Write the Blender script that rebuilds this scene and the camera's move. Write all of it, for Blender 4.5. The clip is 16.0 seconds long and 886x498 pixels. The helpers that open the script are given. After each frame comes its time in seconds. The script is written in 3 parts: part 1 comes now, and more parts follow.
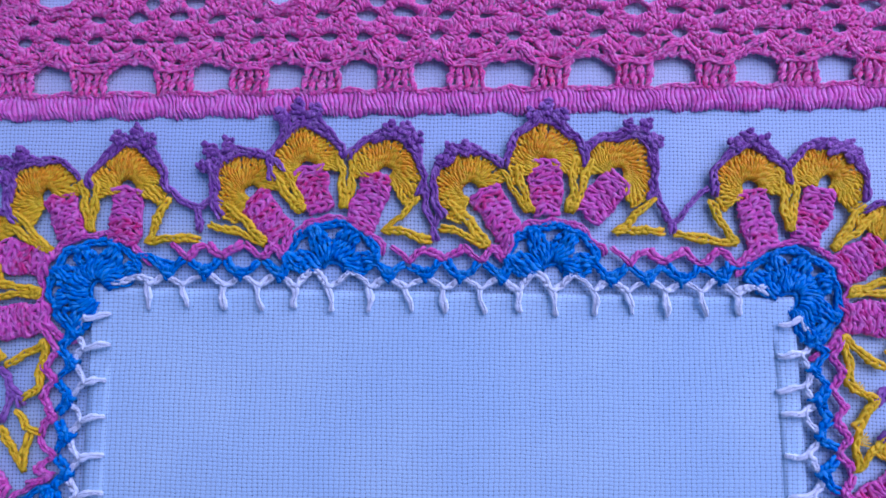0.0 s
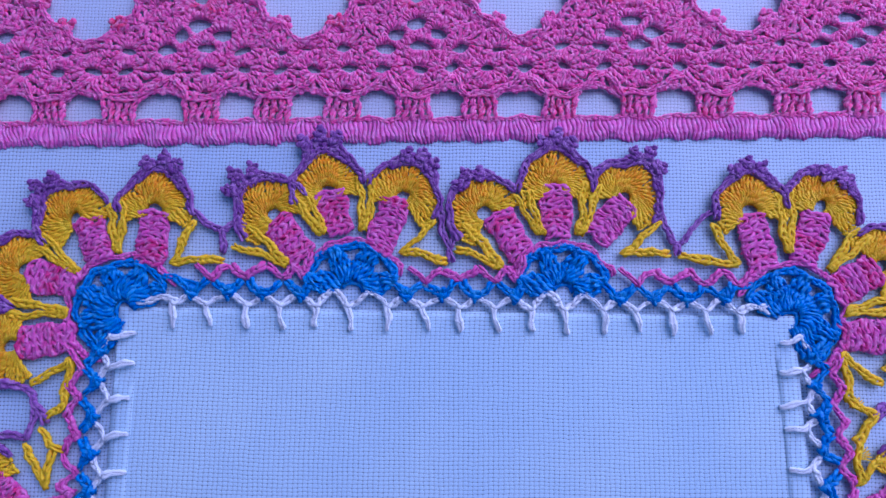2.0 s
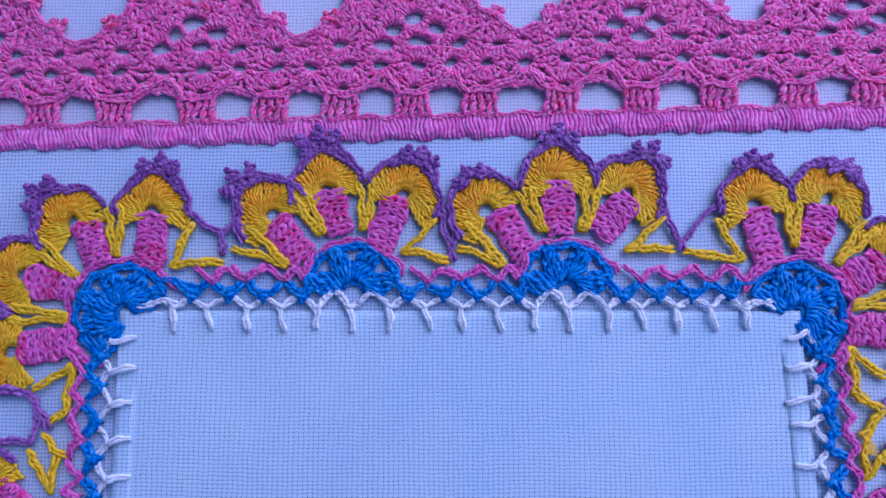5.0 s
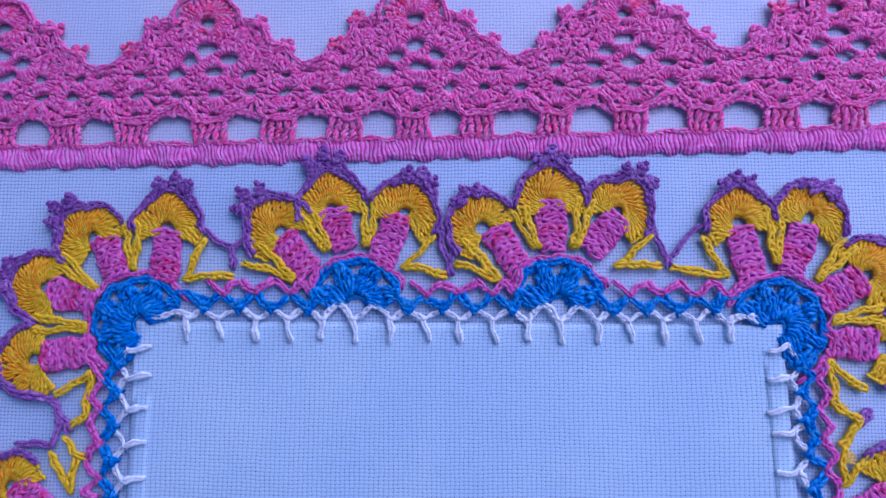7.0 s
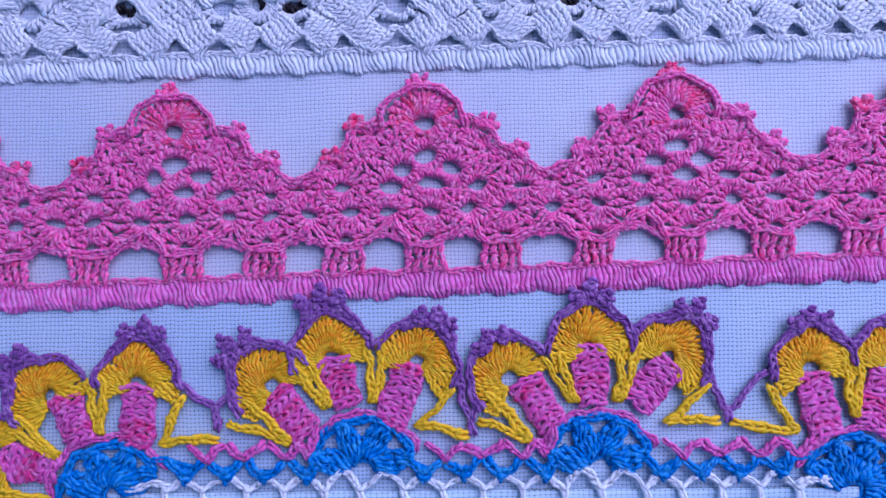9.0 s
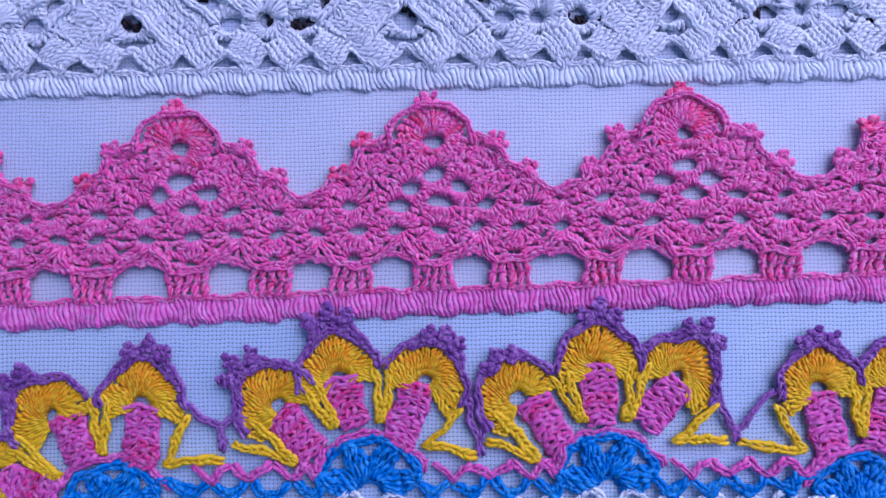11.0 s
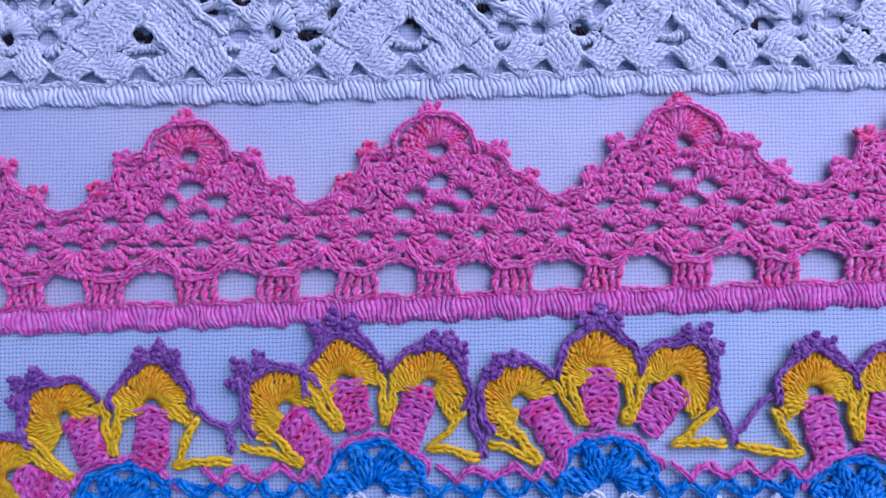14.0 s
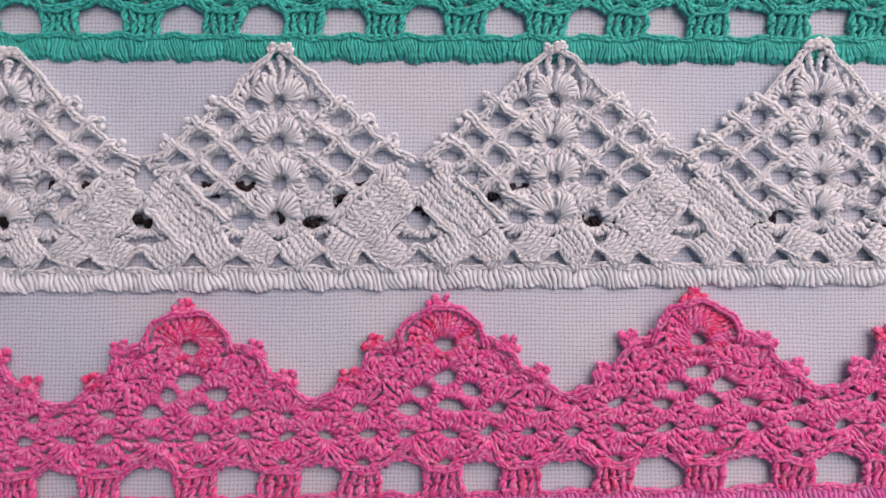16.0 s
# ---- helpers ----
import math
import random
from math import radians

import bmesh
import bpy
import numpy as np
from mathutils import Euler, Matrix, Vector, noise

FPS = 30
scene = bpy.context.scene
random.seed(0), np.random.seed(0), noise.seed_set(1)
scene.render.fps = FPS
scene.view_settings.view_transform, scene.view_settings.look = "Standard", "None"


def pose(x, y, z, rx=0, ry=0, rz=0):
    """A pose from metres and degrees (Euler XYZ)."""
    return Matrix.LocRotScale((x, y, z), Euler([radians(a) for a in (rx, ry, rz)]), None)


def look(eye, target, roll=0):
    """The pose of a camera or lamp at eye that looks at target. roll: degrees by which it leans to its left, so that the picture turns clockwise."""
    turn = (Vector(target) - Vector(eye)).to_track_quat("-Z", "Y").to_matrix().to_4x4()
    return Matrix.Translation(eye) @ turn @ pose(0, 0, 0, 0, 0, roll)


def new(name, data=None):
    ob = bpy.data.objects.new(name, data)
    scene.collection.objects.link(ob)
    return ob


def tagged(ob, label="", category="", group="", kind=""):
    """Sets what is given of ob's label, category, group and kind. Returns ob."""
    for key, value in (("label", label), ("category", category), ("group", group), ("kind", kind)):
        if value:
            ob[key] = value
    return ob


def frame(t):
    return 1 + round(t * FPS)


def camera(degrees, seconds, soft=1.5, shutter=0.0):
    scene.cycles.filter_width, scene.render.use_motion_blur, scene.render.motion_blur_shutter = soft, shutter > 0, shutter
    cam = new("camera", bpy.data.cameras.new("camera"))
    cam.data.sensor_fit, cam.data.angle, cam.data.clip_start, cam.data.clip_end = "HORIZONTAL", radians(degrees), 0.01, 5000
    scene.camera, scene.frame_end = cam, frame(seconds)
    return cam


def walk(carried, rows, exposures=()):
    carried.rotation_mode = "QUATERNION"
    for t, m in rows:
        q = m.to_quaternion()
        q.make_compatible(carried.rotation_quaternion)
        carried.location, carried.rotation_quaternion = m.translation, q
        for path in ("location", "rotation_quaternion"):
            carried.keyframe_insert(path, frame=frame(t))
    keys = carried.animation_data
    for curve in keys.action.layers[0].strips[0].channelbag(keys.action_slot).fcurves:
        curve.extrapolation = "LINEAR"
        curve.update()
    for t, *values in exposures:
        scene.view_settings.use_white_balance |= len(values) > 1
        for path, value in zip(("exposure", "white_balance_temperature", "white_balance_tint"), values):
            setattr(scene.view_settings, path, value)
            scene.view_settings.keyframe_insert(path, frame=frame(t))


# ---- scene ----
cam = camera(74.0, 16.0, soft=1.5, shutter=0.6)
PATH = [
    (0, (0.00530, 0.00275, 0.24534), (0.00087, 0.01829, -0.00414), -15.089),
    (0.5, (0.00008, 0.00176, 0.24770), (-0.00277, 0.02395, -0.00130), -6.273),
    (1, (-0.00455, -0.00127, 0.25182), (-0.00625, 0.01930, 0.00267), -3.854),
    (1.5, (-0.00808, -0.00147, 0.25357), (-0.00831, 0.02144, 0.00462), 0.392),
    (2, (-0.00464, -0.00044, 0.25543), (-0.00579, 0.02636, 0.00687), -1.653),
    (2.5, (-0.00504, 0.00453, 0.25396), (-0.00663, 0.02878, 0.00514), -3.061),
    (3, (-0.00791, 0.00096, 0.24977), (-0.01019, 0.01959, 0.00047), -6.573),
    (3.5, (-0.00534, 0.00281, 0.25404), (-0.00808, 0.02506, 0.00505), -7.148),
    (4, (-0.00463, 0.00365, 0.25266), (-0.00658, 0.02438, 0.00353), -5.348),
    (6.5, (-0.00255, 0.00787, 0.26136), (-0.00446, 0.02962, 0.01231), -5.095),
    (7, (-0.00074, 0.01004, 0.26726), (-0.00545, 0.03199, 0.01827), -11.857),
    (7.5, (-0.00280, 0.04882, 0.26557), (-0.00607, 0.07007, 0.01650), -9.071),
    (8, (-0.01234, 0.08000, 0.24585), (-0.01679, 0.08976, -0.00392), -25.001),
    (8.5, (-0.01357, 0.08907, 0.23189), (-0.01467, 0.09348, -0.01807), -14.694),
    (9, (-0.01032, 0.09021, 0.22950), (-0.01323, 0.09373, -0.02046), -40.339),
    (9.5, (-0.01501, 0.09383, 0.22693), (-0.01527, 0.09602, -0.02306), -7.228),
    (12, (-0.01682, 0.09646, 0.23123), (-0.01617, 0.10316, -0.01868), 4.903),
    (12.5, (-0.01707, 0.09499, 0.23284), (-0.01673, 0.10192, -0.01706), 2.349),
    (13, (-0.01827, 0.09602, 0.23370), (-0.01795, 0.10345, -0.01619), 2.073),
    (13.5, (-0.01780, 0.09685, 0.23391), (-0.01799, 0.10246, -0.01603), -2.580),
    (14, (-0.01704, 0.09791, 0.23342), (-0.01764, 0.10367, -0.01651), -6.452),
    (14.5, (-0.01994, 0.13567, 0.23957), (-0.01822, 0.14632, -0.01020), 8.798),
    (15, (-0.01848, 0.16966, 0.23472), (-0.01823, 0.17909, -0.01511), 1.165),
    (15.5, (-0.01725, 0.17869, 0.22898), (-0.01648, 0.18568, -0.02093), 6.028),
    (16, (-0.02059, 0.17390, 0.22832), (-0.02033, 0.17986, -0.02161), 2.722),
]
EXPOSURE = [
    (0.0, -0.20, 4920, 35),
    (7.0, -0.20, 4940, 35),
    (9.0, -0.08, 5100, 33),
    (14.1, -0.09, 5200, 33),
    (14.45, -0.04, 5300, 30),
    (14.9, -0.06, 7600, 23),
    (15.3, -0.07, 8200, 21),
    (16.0, -0.08, 8800, 22),
]
walk(cam, [(t, look(eye, target, roll)) for t, eye, target, roll in PATH], EXPOSURE)

# ---- world, sun ----
world = bpy.data.worlds.new("daylight")
scene.world = world
world.use_nodes = True
wn = world.node_tree
sky = wn.nodes.new("ShaderNodeTexSky")
sky.sky_type, sky.sun_disc = "NISHITA", False
sky.sun_elevation, sky.sun_rotation = radians(44), radians(17)
wn.links.new(sky.outputs[0], wn.nodes["Background"].inputs[0])
wn.nodes["Background"].inputs[1].default_value = 0.080

sun_data = bpy.data.lights.new("sun", "SUN")
sun_data.energy, sun_data.angle, sun_data.color = 0.65, radians(40), (0.95, 0.86, 0.99)
sun = new("sun", sun_data)
sun.matrix_world = look((0.28, 0.92, 0.92), (0, 0, 0))

# added area lamp: daylight from the right that falls off leftwards, no window seen
side_light_data = bpy.data.lights.new("side_light", "AREA")
side_light_data.shape, side_light_data.size, side_light_data.size_y = "RECTANGLE", 1.15, 1.3
side_light_data.energy, side_light_data.color = 12.8, (0.95, 0.86, 0.99)
side_light = new("side_light", side_light_data)
side_light.matrix_world = look((0.68, 0.60, 0.66), (0, 0.1, 0))


# ---- materials ----
def node_mat(name, rough, sheen=0.0):
    m = bpy.data.materials.new(name)
    m.use_nodes = True
    nt = m.node_tree
    bsdf = nt.nodes["Principled BSDF"]
    bsdf.inputs["Roughness"].default_value = rough
    bsdf.inputs["Sheen Weight"].default_value = sheen
    return m, nt, bsdf


def calc(nt, op, a, b=None, c=None):
    n = nt.nodes.new("ShaderNodeMath")
    n.operation = op
    for i, v in enumerate((a, b, c)):
        if v is None:
            continue
        if isinstance(v, (int, float)):
            n.inputs[i].default_value = v
        else:
            nt.links.new(v, n.inputs[i])
    return n.outputs[0]


def mix_colour(nt, fac, a, b):
    n = nt.nodes.new("ShaderNodeMix")
    n.data_type = "RGBA"
    for sock, v in ((n.inputs[0], fac), (n.inputs[6], a), (n.inputs[7], b)):
        if isinstance(v, (int, float)):
            sock.default_value = v
        elif isinstance(v, tuple):
            sock.default_value = (*v, 1)
        else:
            nt.links.new(v, sock)
    return n.outputs[2]


def noise_at(nt, vec, scale, detail=2.0):
    n = nt.nodes.new("ShaderNodeTexNoise")
    n.inputs["Scale"].default_value, n.inputs["Detail"].default_value = scale, detail
    nt.links.new(vec, n.inputs["Vector"])
    return n.outputs["Fac"]


def ramp(nt, fac, lo, hi):
    n = nt.nodes.new("ShaderNodeMapRange")
    n.interpolation_type = "SMOOTHSTEP"
    n.inputs[1].default_value, n.inputs[2].default_value = lo, hi
    nt.links.new(fac, n.inputs[0])
    return n.outputs[0]


def yarn_mat(name, base, other, light, gloss=0.42, soft=0.35):
    """Mercerised cotton thread: two plies laid in a twist, fine fibres, and a dye that drifts from base to other along the thread."""
    m, nt, bsdf = node_mat(name, gloss)
    bsdf.inputs["Specular IOR Level"].default_value = 0.16
    bsdf.inputs["Subsurface Weight"].default_value = soft
    bsdf.inputs["Subsurface Radius"].default_value = (1.0, 1.0, 1.0) if soft > 0.6 else (1.0, 0.85, 0.8)
    bsdf.inputs["Subsurface Scale"].default_value = 0.0013
    at = nt.nodes.new("ShaderNodeAttribute")
    at.attribute_name = "yarn"
    sep = nt.nodes.new("ShaderNodeSeparateXYZ")
    nt.links.new(at.outputs["Vector"], sep.inputs[0])
    s, v, tone = sep.outputs
    tc = nt.nodes.new("ShaderNodeTexCoord").outputs["Object"]
    strand = calc(nt, "ABSOLUTE", calc(nt, "SINE", calc(nt, "ADD", calc(nt, "MULTIPLY", v, 9 * math.pi), calc(nt, "MULTIPLY", s, 900.0))))
    fibre = noise_at(nt, tc, 2600.0, 3.0)
    drift = noise_at(nt, tc, 55.0, 2.0)
    glint_speck = noise_at(nt, tc, 420.0, 2.0)
    dye = calc(nt, "ADD", tone, calc(nt, "MULTIPLY", calc(nt, "SUBTRACT", drift, 0.5), 0.7))
    colour = mix_colour(nt, ramp(nt, dye, 0.2, 0.85), base, other)
    # scattered pale specks: the thread's soft highlights, put into the colour
    colour = mix_colour(nt, calc(nt, "MULTIPLY", ramp(nt, glint_speck, 0.38, 0.72), 0.7), colour, light)
    nt.links.new(colour, bsdf.inputs["Base Color"])
    bump = nt.nodes.new("ShaderNodeBump")
    bump.inputs["Strength"].default_value, bump.inputs["Distance"].default_value = 0.6, 0.00016
    nt.links.new(calc(nt, "ADD", calc(nt, "MULTIPLY", strand, 0.5), fibre), bump.inputs["Height"])
    nt.links.new(bump.outputs[0], bsdf.inputs["Normal"])
    return m


def cloth_mat(name, base, cell, wide_cell=None, loose=0.0, ribs=1.0):
    """Even-weave cotton: square blocks of four threads with a small hole at each corner."""
    m, nt, bsdf = node_mat(name, 0.85, 0.15)
    tc = nt.nodes.new("ShaderNodeTexCoord").outputs["Object"]
    wide_cell = wide_cell or cell
    slub = nt.nodes.new("ShaderNodeTexNoise")
    slub.inputs["Scale"].default_value, slub.inputs["Detail"].default_value = 210.0, 1.0
    nt.links.new(tc, slub.inputs["Vector"])
    wander = nt.nodes.new("ShaderNodeVectorMath")
    wander.operation = "MULTIPLY_ADD"
    wander.inputs[1].default_value = (0.0009, 0.0009, 0.0)
    nt.links.new(slub.outputs["Color"], wander.inputs[0])
    nt.links.new(tc, wander.inputs[2])
    warp = nt.nodes.new("ShaderNodeTexNoise")
    warp.inputs["Scale"].default_value = 14.0
    nt.links.new(tc, warp.inputs["Vector"])
    off = nt.nodes.new("ShaderNodeVectorMath")
    off.operation = "MULTIPLY_ADD"
    off.inputs[1].default_value = (0.0035, 0.0035, 0.0)
    nt.links.new(warp.outputs["Color"], off.inputs[0])
    nt.links.new(wander.outputs[0], off.inputs[2])
    sep = nt.nodes.new("ShaderNodeSeparateXYZ")
    nt.links.new(off.outputs[0], sep.inputs[0])
    hx = calc(nt, "ABSOLUTE", calc(nt, "SINE", calc(nt, "MULTIPLY", sep.outputs[0], math.pi / wide_cell)))
    hy = calc(nt, "ABSOLUTE", calc(nt, "SINE", calc(nt, "MULTIPLY", sep.outputs[1], math.pi / cell)))
    tx = calc(nt, "ABSOLUTE", calc(nt, "SINE", calc(nt, "MULTIPLY", sep.outputs[0], 4 * math.pi / wide_cell)))
    gap_y = calc(nt, "SUBTRACT", 1.0, ramp(nt, hy, 0.08, 0.50 + loose))
    gap_x = calc(nt, "SUBTRACT", 1.0, ramp(nt, hx, 0.10, 0.58 + loose))
    pinhole = calc(nt, "MULTIPLY", gap_y, gap_x)
    seam = calc(nt, "MAXIMUM", calc(nt, "MULTIPLY", gap_y, 0.24 * ribs), calc(nt, "MULTIPLY", gap_x, 0.13 * ribs))
    uneven = ramp(nt, noise_at(nt, tc, 130.0, 1.0), 0.2, 0.7)
    hole = calc(nt, "MAXIMUM", calc(nt, "MULTIPLY", pinhole, calc(nt, "MULTIPLY_ADD", uneven, 0.6, 0.85)), seam)
    fine = noise_at(nt, tc, 900.0, 3.0)
    wide = noise_at(nt, tc, 13.0, 4.0)
    shade = mix_colour(nt, calc(nt, "MULTIPLY", ramp(nt, wide, 0.3, 0.7), 0.8), base, (base[0] * 0.80, base[1] * 0.87, base[2] * 0.97))
    shade = mix_colour(nt, calc(nt, "MULTIPLY", ramp(nt, fine, 0.4, 0.75), 0.25), shade, tuple(c * 0.8 for c in base))
    nt.links.new(mix_colour(nt, calc(nt, "MINIMUM", hole, 1.0), shade, tuple(c * 0.09 for c in base)), bsdf.inputs["Base Color"])
    bump = nt.nodes.new("ShaderNodeBump")
    bump.inputs["Strength"].default_value, bump.inputs["Distance"].default_value = 0.6, 0.0002
    relief = calc(nt, "ADD", calc(nt, "MULTIPLY", calc(nt, "POWER", hx, 0.5), calc(nt, "POWER", hy, 0.5)), calc(nt, "MULTIPLY", tx, 0.25))
    nt.links.new(calc(nt, "ADD", relief, calc(nt, "MULTIPLY", fine, 0.4)), bump.inputs["Height"])
    nt.links.new(bump.outputs[0], bsdf.inputs["Normal"])
    return m


PURPLE = yarn_mat("purple_thread", (0.21, 0.068, 0.29), (0.31, 0.12, 0.39), (0.43, 0.23, 0.51), 0.4, 0.45)
YELLOW = yarn_mat("yellow_thread", (0.99, 0.555, 0.003), (0.99, 0.37, 0.001), (0.99, 0.64, 0.015), 0.4, 0.55)
MAGENTA = yarn_mat("magenta_thread", (0.70, 0.10, 0.40), (0.66, 0.035, 0.21), (0.80, 0.27, 0.56), 0.38, 0.5)
BLUE = yarn_mat("blue_thread", (0.008, 0.18, 0.57), (0.015, 0.24, 0.66), (0.07, 0.38, 0.74), 0.4, 0.45)
PINK = yarn_mat("pink_thread", (0.91, 0.115, 0.385), (0.90, 0.05, 0.19), (0.95, 0.35, 0.59), 0.38, 0.55)
PINK_PALE = yarn_mat("pale_pink_thread", (0.81, 0.17, 0.51), (0.77, 0.12, 0.42), (0.87, 0.37, 0.67), 0.38, 0.5)
WHITE = yarn_mat("white_thread", (0.77, 0.88, 0.97), (0.74, 0.86, 0.96), (0.80, 0.90, 0.98), 0.6, 0.7)
GREEN = yarn_mat("green_thread", (0.001, 0.49, 0.43), (0.001, 0.37, 0.33), (0.005, 0.62, 0.55), 0.4, 0.45)
BLACK = yarn_mat("black_thread", (0.012, 0.010, 0.014), (0.02, 0.016, 0.02), (0.04, 0.035, 0.04))
CLOTH = cloth_mat("white_even_weave", (0.62, 0.70, 0.78), 0.0016)
CLOTH_LOOSE = cloth_mat("loose_white_even_weave", (0.54, 0.70, 0.82), 0.0016, loose=0.18)
CLOTH_TURNED = cloth_mat("blue_white_even_weave", (0.54, 0.745, 0.84), 0.00162, 0.0021, ribs=1.3)
wood, wood_nt, wood_bsdf = node_mat("table_wood", 0.5)
wood_tc = wood_nt.nodes.new("ShaderNodeTexCoord").outputs["Object"]
wood_map = wood_nt.nodes.new("ShaderNodeMapping")
wood_map.inputs["Scale"].default_value = (1.0, 12.0, 1.0)
wood_nt.links.new(wood_tc, wood_map.inputs[0])
wood_nt.links.new(mix_colour(wood_nt, noise_at(wood_nt, wood_map.outputs[0], 14.0, 5.0), (0.10, 0.055, 0.03), (0.24, 0.14, 0.08)), wood_bsdf.inputs["Base Color"])


# ---- thread work: all lengths below in millimetres ----
MM = 0.001
R = 0.78  # radius of a thread
rnd = random.Random(7)


def smooth_path(pts, k=4):
    """A smooth curve through the points."""
    p = np.asarray(pts, float)
    if len(p) < 3:
        f = np.linspace(0, 1, 2 * k + 1)[:, None]
        return p[0] * (1 - f) + p[-1] * f
    q = np.vstack([2 * p[0] - p[1], p, 2 * p[-1] - p[-2]])
    f = (np.arange(k) / k)[:, None]
    out = []
    for a, b, c, d in zip(q[:-3], q[1:-2], q[2:-1], q[3:]):
        out.append(0.5 * (2 * b + (c - a) * f + (2 * a - 5 * b + 4 * c - d) * f ** 2 + (3 * b - a - 3 * c + d) * f ** 3))
    return np.vstack([*out, p[-1:]])


def lengths(p):
    return np.r_[0, np.cumsum(np.linalg.norm(np.diff(p, axis=0), axis=1))]


def handmade(v):
    """Hand work is never quite even: a gentle drift of the whole piece, the same for all threads that lie together."""
    x, y = v[:, 0] / MM, v[:, 1] / MM
    out = v.copy()
    out[:, 0] += MM * (0.55 * np.sin(0.21 * x + 0.33 * y + 1.0) + 0.40 * np.sin(0.62 * y - 0.35 * x) + 0.16 * np.sin(1.3 * x + 0.9 * y + 2.0))
    out[:, 1] += MM * (0.50 * np.sin(0.27 * x - 0.19 * y + 4.0) + 0.40 * np.sin(0.55 * x + 0.41 * y + 0.5) + 0.16 * np.sin(1.1 * y - 1.2 * x + 3.0))
    out[:, 2] += MM * 0.25 * (np.sin(0.31 * x + 0.22 * y) + np.sin(0.5 * y - 0.4 * x + 1.0) + 0.6)
    return out


class Yarn:
    """Gathers one running thread for one mesh: each stitch goes on from where the last one ended."""

    def __init__(self, z=0.0):
        self.v, self.f, self.a, self.n, self.z, self.tone = [], [], [], 0, z, 0.0
        self.run = []

    def lay(self, path, r=R):
        """Goes on along a path; passes low from the end of the last one, or starts a new thread if that is far."""
        p = np.asarray(path, float)
        if self.run:
            e = self.run[-1][0][-1]
            gap = np.hypot(*(p[0] - e)[:2])
            if gap > 9.0:
                self.cut()
            else:
                k = max(1, int(gap / 1.6))
                f = (np.arange(1, k + 1) / (k + 1))[:, None]
                mid = e * (1 - f) + p[0] * f
                mid[:, 2] = np.minimum(mid[:, 2], 0.35)
                self.run.append((mid, np.full(k, r * 0.8), np.full(k, self.tone)))
        self.run.append((p, np.full(len(p), r), np.full(len(p), self.tone)))

    def cut(self):
        if self.run:
            p, r, tone = (np.concatenate(q) for q in zip(*self.run))
            self.run = []
            self.tube(p, r, tone)

    def tube(self, path, r, tone, segs=6):
        p = np.asarray(path, float) + (0, 0, self.z)
        s = lengths(p)
        n = max(4, int(s[-1] / 0.90) + 1)
        q = np.linspace(0, s[-1], n)
        p = np.stack([np.interp(q, s, p[:, m]) for m in range(3)], -1)
        r, tone = np.interp(q, s, r), np.interp(q, s, tone)
        t = np.gradient(p, axis=0)
        t /= np.linalg.norm(t, axis=1)[:, None] + 1e-9
        side = np.cross(t, (0, 0, 1.0))
        flat = np.linalg.norm(side, axis=1)
        side[flat < 0.05] = (1.0, 0, 0)
        side /= np.linalg.norm(side, axis=1)[:, None]
        up = np.cross(side, t)
        # three plies: every other vertex stands proud, and the ring turns along the thread
        ang = np.linspace(0, 2 * np.pi, segs + 1)[None] + (2 * np.pi * q / 6.2)[:, None]
        lobe = np.where(np.arange(segs + 1) % 2 == 0, 1.07, 0.91)
        rad = np.array(r, float)
        rad[0] *= 0.3
        rad[-1] *= 0.3
        ring = p[:, None] + (rad[:, None] * lobe)[:, :, None] * (np.cos(ang)[:, :, None] * side[:, None] + np.sin(ang)[:, :, None] * up[:, None])
        self.v.append(ring.reshape(-1, 3) * MM)
        s = q * MM + rnd.random() * 0.003
        at = np.empty((n, segs + 1, 3))
        at[..., 0], at[..., 1], at[..., 2] = s[:, None], np.arange(segs + 1)[None] / segs, np.asarray(tone)[:, None]
        self.a.append(at.reshape(-1, 3))
        i, j = np.meshgrid(np.arange(n - 1), np.arange(segs), indexing="ij")
        b = self.n + i * (segs + 1) + j
        self.f.append(np.stack([b, b + 1, b + segs + 2, b + segs + 1], -1).reshape(-1, 4))
        self.n += n * (segs + 1)

    def post(self, a, b, w=0.66, lift=0.9, turns=None, r=R, head=True):
        """One tall stitch from a to b: up, round the loop of its head, and down again, the two legs laid round each other."""
        a, b = np.array(a[:2], float), np.array(b[:2], float)
        d = b - a
        L = np.hypot(*d)
        if L < 0.6:
            return
        d /= L
        nrm = np.array((-d[1], d[0]))
        turns = max(0.5, L / 4.2) if turns is None else turns
        k = max(5, int(L / 0.7))
        f = np.linspace(0, 1, k)
        ph0 = rnd.uniform(-0.6, 0.6)
        legs = []
        for leg in (0, math.pi):
            ph = ph0 + leg + 2 * math.pi * turns * f
            wide = w * (0.7 + 0.5 * f)
            bulge = np.sin(np.pi * np.clip(f, 0.02, 0.98)) ** 0.5
            xy = a + f[:, None] * d * L + (np.cos(ph) * wide)[:, None] * nrm
            legs.append(np.c_[xy, lift * (0.45 + 0.65 * bulge) + 0.55 * r / R * np.sin(ph)])
        top = []
        if head and L > 4.2:
            hs = ((-1.15, -0.5, 0.8), (-0.8, 0.45, 1.3), (0.2, 0.75, 1.5), (1.05, 0.2, 1.2))
            side = 1 if rnd.random() < 0.5 else -1
            top = [np.array([(*(b + nrm * side * x + d * y), lift * z) for x, y, z in hs])]
        self.lay(np.vstack([legs[0], *top, legs[1][::-1]]), r)

